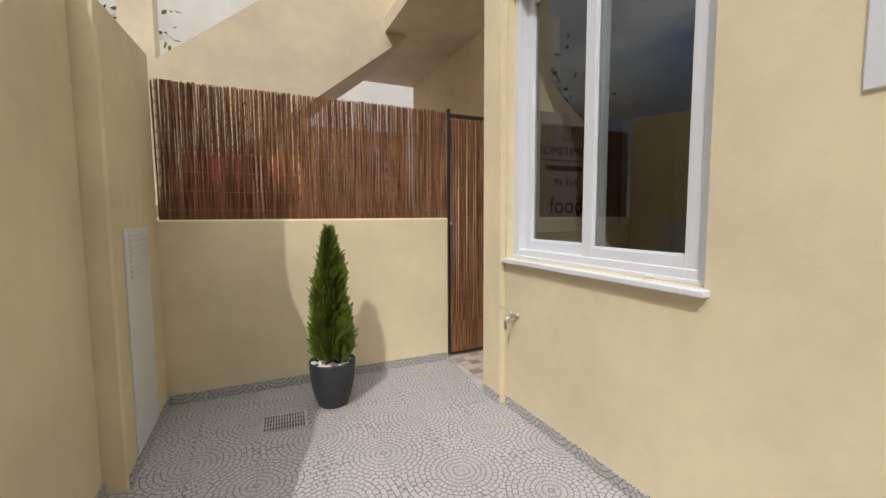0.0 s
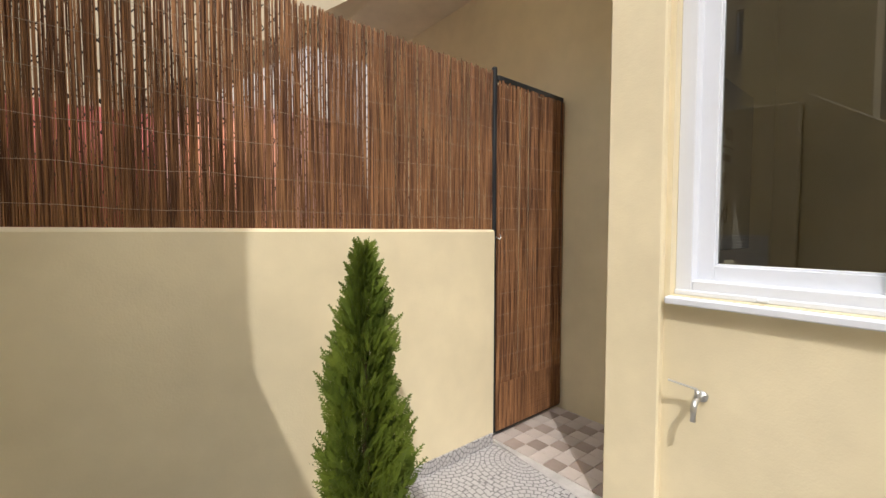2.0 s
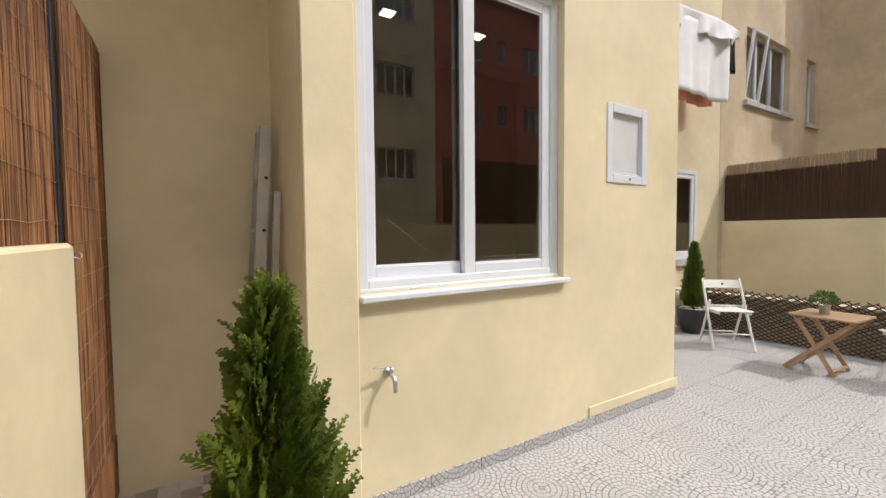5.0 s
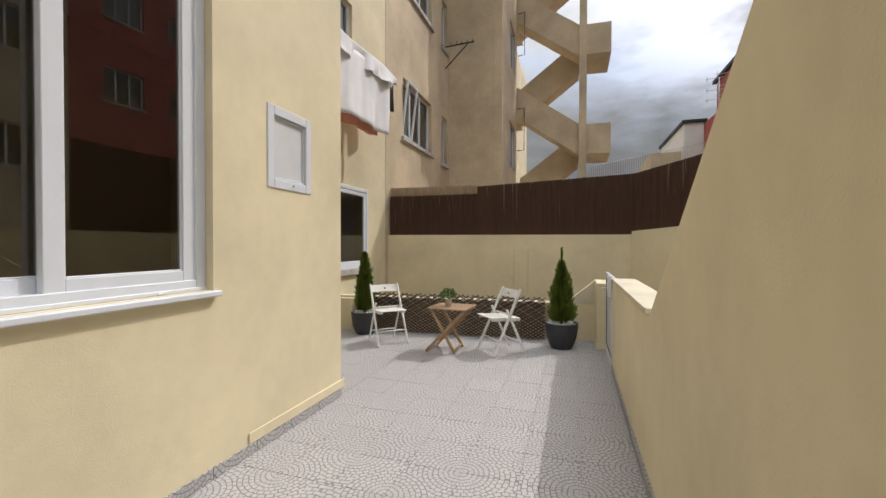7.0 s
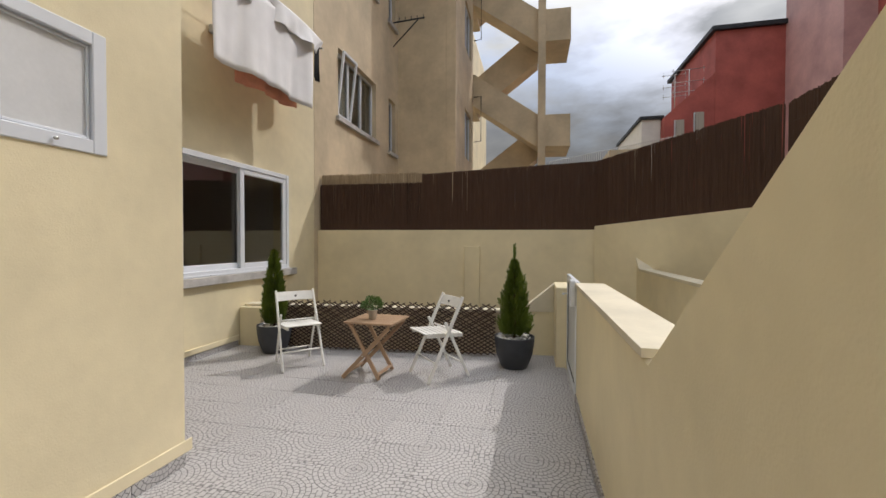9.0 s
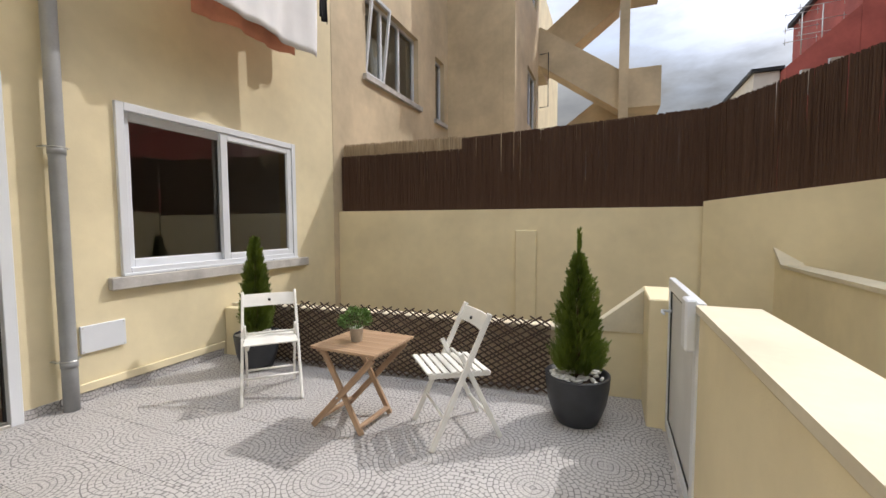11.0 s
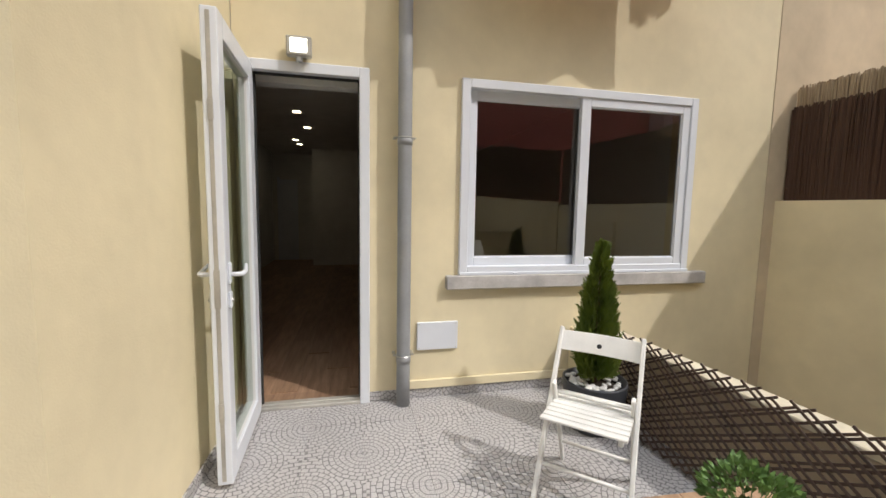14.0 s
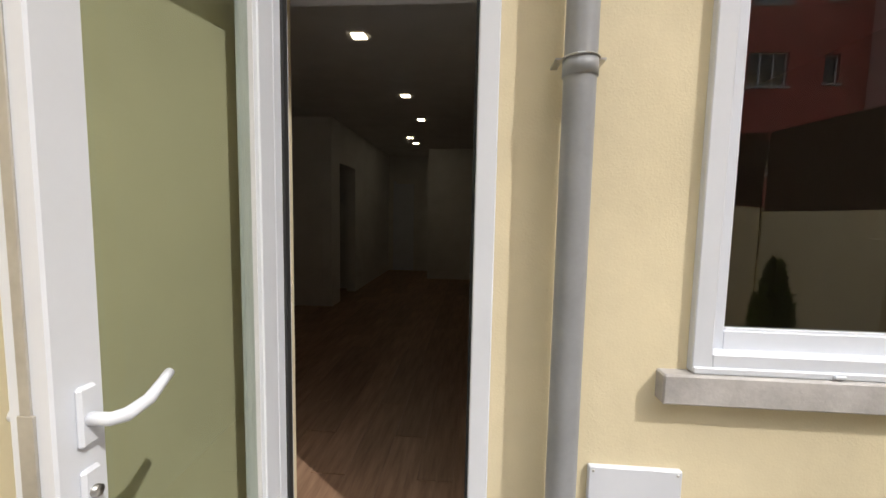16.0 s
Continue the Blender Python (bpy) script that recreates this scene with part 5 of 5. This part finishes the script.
# tree beyond the west wall
def leafy_tree(x, y, z, h, r, seed):
    t = thing("tree", Matrix.Translation((x, y, z)), "dark green leafy tree beyond the wall", "tree")
    rng = random.Random(seed)
    bm = bmesh.new()
    add_tube(bm, [(0, 0, 0), (0.05, 0, h * 0.4), (0, 0.05, h * 0.75)], [0.10, 0.07, 0.03], 8)
    tips = []
    for i in range(14):
        th, f = rng.uniform(0, 6.28), rng.uniform(0.35, 0.8)
        e = Vector((r * rng.uniform(0.4, 1) * math.cos(th), r * rng.uniform(0.4, 1) * math.sin(th), h * (f + rng.uniform(0.05, 0.2))))
        add_tube(bm, [(0.02, 0.02, h * f * 0.9), e], [0.03, 0.008], 5)
        tips.append(e)
    finish("trunk", bm, M["bark"], t)
    bm = bmesh.new()
    for i in range(1500):
        e = rng.choice(tips)
        c = e + Vector((rng.gauss(0, 0.28 * r), rng.gauss(0, 0.28 * r), rng.gauss(0, 0.12 * h)))
        a, b = Vector((rng.gauss(0, 1), rng.gauss(0, 1), rng.gauss(0, 1))).normalized(), Vector((rng.gauss(0, 1), rng.gauss(0, 1), rng.gauss(0, 1))).normalized()
        s = rng.uniform(0.04, 0.08)
        bm.faces.new([bm.verts.new(c - a * s), bm.verts.new(c + b * s * 0.5), bm.verts.new(c + a * s), bm.verts.new(c - b * s * 0.5)])
    tagged(finish("leaves", bm, M["leaf"], t), kind="stuff")


leafy_tree(-1.6, 8.0, -1.1, 5.6, 0.9, 61)
leafy_tree(-2.6, 7.4, -1.1, 5.0, 0.8, 62)

# ---- interior seen through the door and windows ----
structure(box("floor_door", (3.318, -0.213, -0.28), (3.508, 0.583, -0.002), M["floor_wood"]), "brown wood laminate in the doorway", "floor")
structure(box("floor_inside", (3.51, -2.9, -0.3), (11.7, 3.3, -0.004), M["floor_wood"]), "brown wood laminate floor indoors", "floor")
structure(box("ceiling", (3.51, -3.1, 2.7), (11.7, 3.5, 2.9), M["white_wall"]), "white plain ceiling indoors", "ceiling")
for nm, lo, hi in (
    ("wall_in_south", (3.52, -3.1, -0.3), (10.4, -2.9, 2.7)), ("wall_in_north", (3.52, 3.3, -0.3), (7.6, 3.5, 2.7)),
    ("wall_in_a", (7.6, 2.02, -0.3), (7.74, 3.5, 2.7)), ("wall_in_b", (7.6, 1.87, -0.3), (7.95, 2.018, 2.7)), ("wall_in_d", (8.75, 1.87, -0.3), (11.5, 2.018, 2.7)),
    ("wall_in_lintel", (7.952, 1.87, 2.1), (8.748, 2.018, 2.7)), ("wall_in_c", (10.4, -3.1, -0.3), (10.55, 0.81, 2.7)), ("wall_in_e", (10.552, 0.68, -0.3), (11.7, 0.81, 2.7)),
    ("wall_in_f", (11.5, 0.812, -0.3), (11.7, 2.3, 2.7)), ("wall_in_i", (7.742, 3.0, -0.3), (9.0, 3.15, 2.7)), ("wall_in_j", (9.002, 2.02, -0.3), (9.1, 3.15, 2.7)),
    ("wall_in_g", (3.512, 0.84, -0.3), (3.56, 3.3, 2.7)), ("wall_in_h", (3.52, -0.42, -0.003), (7.4, -0.27, 2.698)),
):
    structure(box(nm, lo, hi, M["white_wall"]), "white painted interior wall", "wall")
ind = structure(thing("door_2", Matrix(), "white interior door at the end of the corridor", "door"))
box("leaf", (11.46, 1.27, 0.005), (11.496, 1.70, 2.05), M["pvc"], ind, 0.003)
box("frame", (11.475, 1.702, 0.0), (11.499, 1.76, 2.11), M["pvc"], ind)
for i, (x, y) in enumerate(((5.05, 0.74), (6.61, 0.652), (7.78, 0.632), (9.16, 1.006), (9.74, 0.989))):
    d = thing("downlight", Matrix.Translation((x, y, 2.7)), "square recessed ceiling downlight switched on", "lamp", "ceiling downlights")
    bm = bmesh.new()
    add_frame(bm, -0.06, 0.06, -0.06, 0.06, 0.012, -0.006, -0.001, Matrix.Rotation(radians(90), 4, "X") @ Matrix.Scale(-1, 4, (0, 1, 0)))
    finish("rim", bm, M["pvc"], d)
    box("diffuser", (-0.048, -0.048, -0.006), (0.048, 0.048, -0.002), M["spot_on"], d)
structure(box("shutter_box", (3.511, -0.26, 2.215), (3.62, 0.66, 2.699), M["shutter"]), "grey roller shutter box inside the door", "shutter box")
for x, y in ((2.74, 2.70), (2.70, 1.88)):
    d = thing("kitchen_downlight", Matrix.Translation((x, y, 3.049)), "square kitchen ceiling light switched on", "lamp", "kitchen lights")
    box("rim", (-0.065, -0.065, -0.012), (0.065, 0.065, 0.0), M["pvc"], d, 0.003)
    box("diffuser", (-0.05, -0.05, -0.016), (0.05, 0.05, -0.012), M["kitchen_on"], d)
pl = bpy.data.objects["floor_inside"]
bm = bmesh.new()
add_box(bm, (0.001, 0.001, 0.0), (1.199, 0.189, 0.006))
first = finish("plank", bm, M["floor_wood"], pl, 0.001)
plank_mesh = first.data
bpy.data.objects.remove(first)
for j in range(14):
    for i in range(5):
        o = new("plank", plank_mesh)
        o.parent, o.location = pl, (3.53 + i * 1.2 + 0.4 * (j % 3), -0.27 + j * 0.19, -0.0035)
# kitchen room
structure(box("floor_kitchen", (1.90, 0.75, -0.29), (3.398, 3.378, -0.004), M["floor_wood"]), "brown kitchen floor", "floor")
structure(box("ceiling_kitchen", (1.90, 0.75, 3.05), (3.398, 3.378, 3.15), M["white_wall"]), "white kitchen ceiling", "ceiling")
structure(box("wall_kitchen_back", (3.40, 0.75, -0.3), (3.505, 3.378, 3.15), M["wall2"]), "plain kitchen back wall", "wall")
sg = tagged(box("sign_board", (1.90, 3.335, 1.23), (2.72, 3.372, 2.09), M["sign"], bevel=0.003), "grey lettered sign board on the kitchen wall", "sign")


def writing(text, x, y, z, size, parent, rx=90):
    cu = bpy.data.curves.new("lettering", "FONT")
    cu.body, cu.size, cu.align_x, cu.extrude = text, size, "CENTER", 0.001
    cu.materials.append(M["ink"])
    ob = new("lettering", cu)
    ob.matrix_world = pose(x, y, z, rx, 0, 0)
    ob.parent = parent


writing("SOMETIMES", 2.13, 3.332, 1.79, 0.088, sg)
writing("IN THE", 2.16, 3.332, 1.57, 0.075, sg)
writing("food", 2.16, 3.332, 1.37, 0.17, sg)
bm = bmesh.new()
for z, w in ((1.75, 0.46), (1.90, 0.10), (1.68, 0.36)):
    add_box(bm, (2.15 - w / 2, 3.331, z), (2.15 + w / 2, 3.334, z + (0.006 if z != 1.68 else 0.035)))
finish("rule", bm, M["ink"], sg)

# ---- skirting of cut tiles, alcove floor, terrace tiles ----
def skirting(name, p, q, label):
    P, Q = Vector((*p, 0)), Vector((*q, 0))
    ln = (Q - P).length
    base = structure(thing(name, Matrix(), label, "skirting"))
    n = max(1, math.ceil(ln / TILE))
    for i in range(n):
        a, b = i * TILE, min(ln, (i + 1) * TILE) - 0.004
        if b - a < 0.02:
            continue
        m, _ = bar_pose(P + (Q - P) * (a / ln), P + (Q - P) * (b / ln))
        bm = bmesh.new()
        add_box(bm, (0, -0.004, 0.0), (b - a, 0.010, 0.070))
        o = finish("tile", bm, M["tile_up"], base, 0.0015)
        o.matrix_world = m
    return base


skirting("baseboard", (kx(KY0), KY0), (kx(3.34), 3.34), "grey cobble-patterned skirting tiles along the wall")
skirting("baseboard", (3.25, 0.613), (kx(KY0), KY0), "grey cobble-patterned skirting tiles along the wall")
skirting("baseboard", (HX, -1.74), (HX, -0.22), "grey cobble-patterned skirting tiles along the wall")
skirting("baseboard", (1.655, FY), (-0.55, FY), "grey cobble-patterned skirting tiles along the wall")
skirting("baseboard", (-0.56, FY), (-0.56, 3.37), "grey cobble-patterned skirting tiles along the wall")
skirting("baseboard", (WX, 3.36), (WX, -0.8), "grey cobble-patterned skirting tiles along the wall")
skirting("baseboard", (KX - 0.04, 3.365), (KX - 0.04, KY1 - 0.01), "grey cobble-patterned skirting tiles along the wall")

al = structure(prism("floor_alcove", [(1.60, 3.60), (2.42, 3.60), (2.42, 4.40), (1.69, 4.40)], -0.2, 0.004, M["stone"]), "checked beige and brown tiled alcove floor", "floor")
me_a = [None, None]
for k in (0, 1):
    bm = bmesh.new()
    add_box(bm, (-0.0485, -0.0485, 0), (0.0485, 0.0485, 0.008))
    me_a[k] = finish("tile", bm, M["alcove_tile" if k else "alcove_tile2"], al, 0.0015)
    me_a[k].location = (1.75 + 0.1 * k, 3.66, 0.004)
for i in range(7):
    for j in range(8):
        if (i, j) in ((0, 0), (1, 0)):
            continue
        o = new("tile", me_a[0 if (i + j) % 3 == 0 else 1].data)
        o.parent, o.location = al, (1.75 + 0.1 * i, 3.66 + 0.1 * j, 0.004)

bm = bmesh.new()
add_box(bm, (-TILE / 2 + 0.0009, -TILE / 2 + 0.0009, -0.011), (TILE / 2 - 0.0009, TILE / 2 - 0.0009, 0.0))
first = finish("tile", bm, M["tile"], FLOOR, 0.0008)
tile_mesh = first.data
bpy.data.objects.remove(first)
AX, AY = -0.645 + TILE / 2, -2.15 + TILE / 2
for i in range(13):
    for j in range(21):
        x, y = AX + i * TILE, AY + j * TILE
        if x > 3.3 or y > 4.52 or (x > 1.64 + TILE / 2 and y > 0.75 + TILE / 2):
            continue
        if x > 1.5 and 3.5 < y < 4.5 and x > 1.62:
            continue
        o = new("tile", tile_mesh)
        o.parent = FLOOR
        o.matrix_local = pose(x, y, random.uniform(-0.0006, 0.0006), 0, 0, (90 * (2 * (i % 2) + (3 if (i + j) % 2 else 0))) % 360)
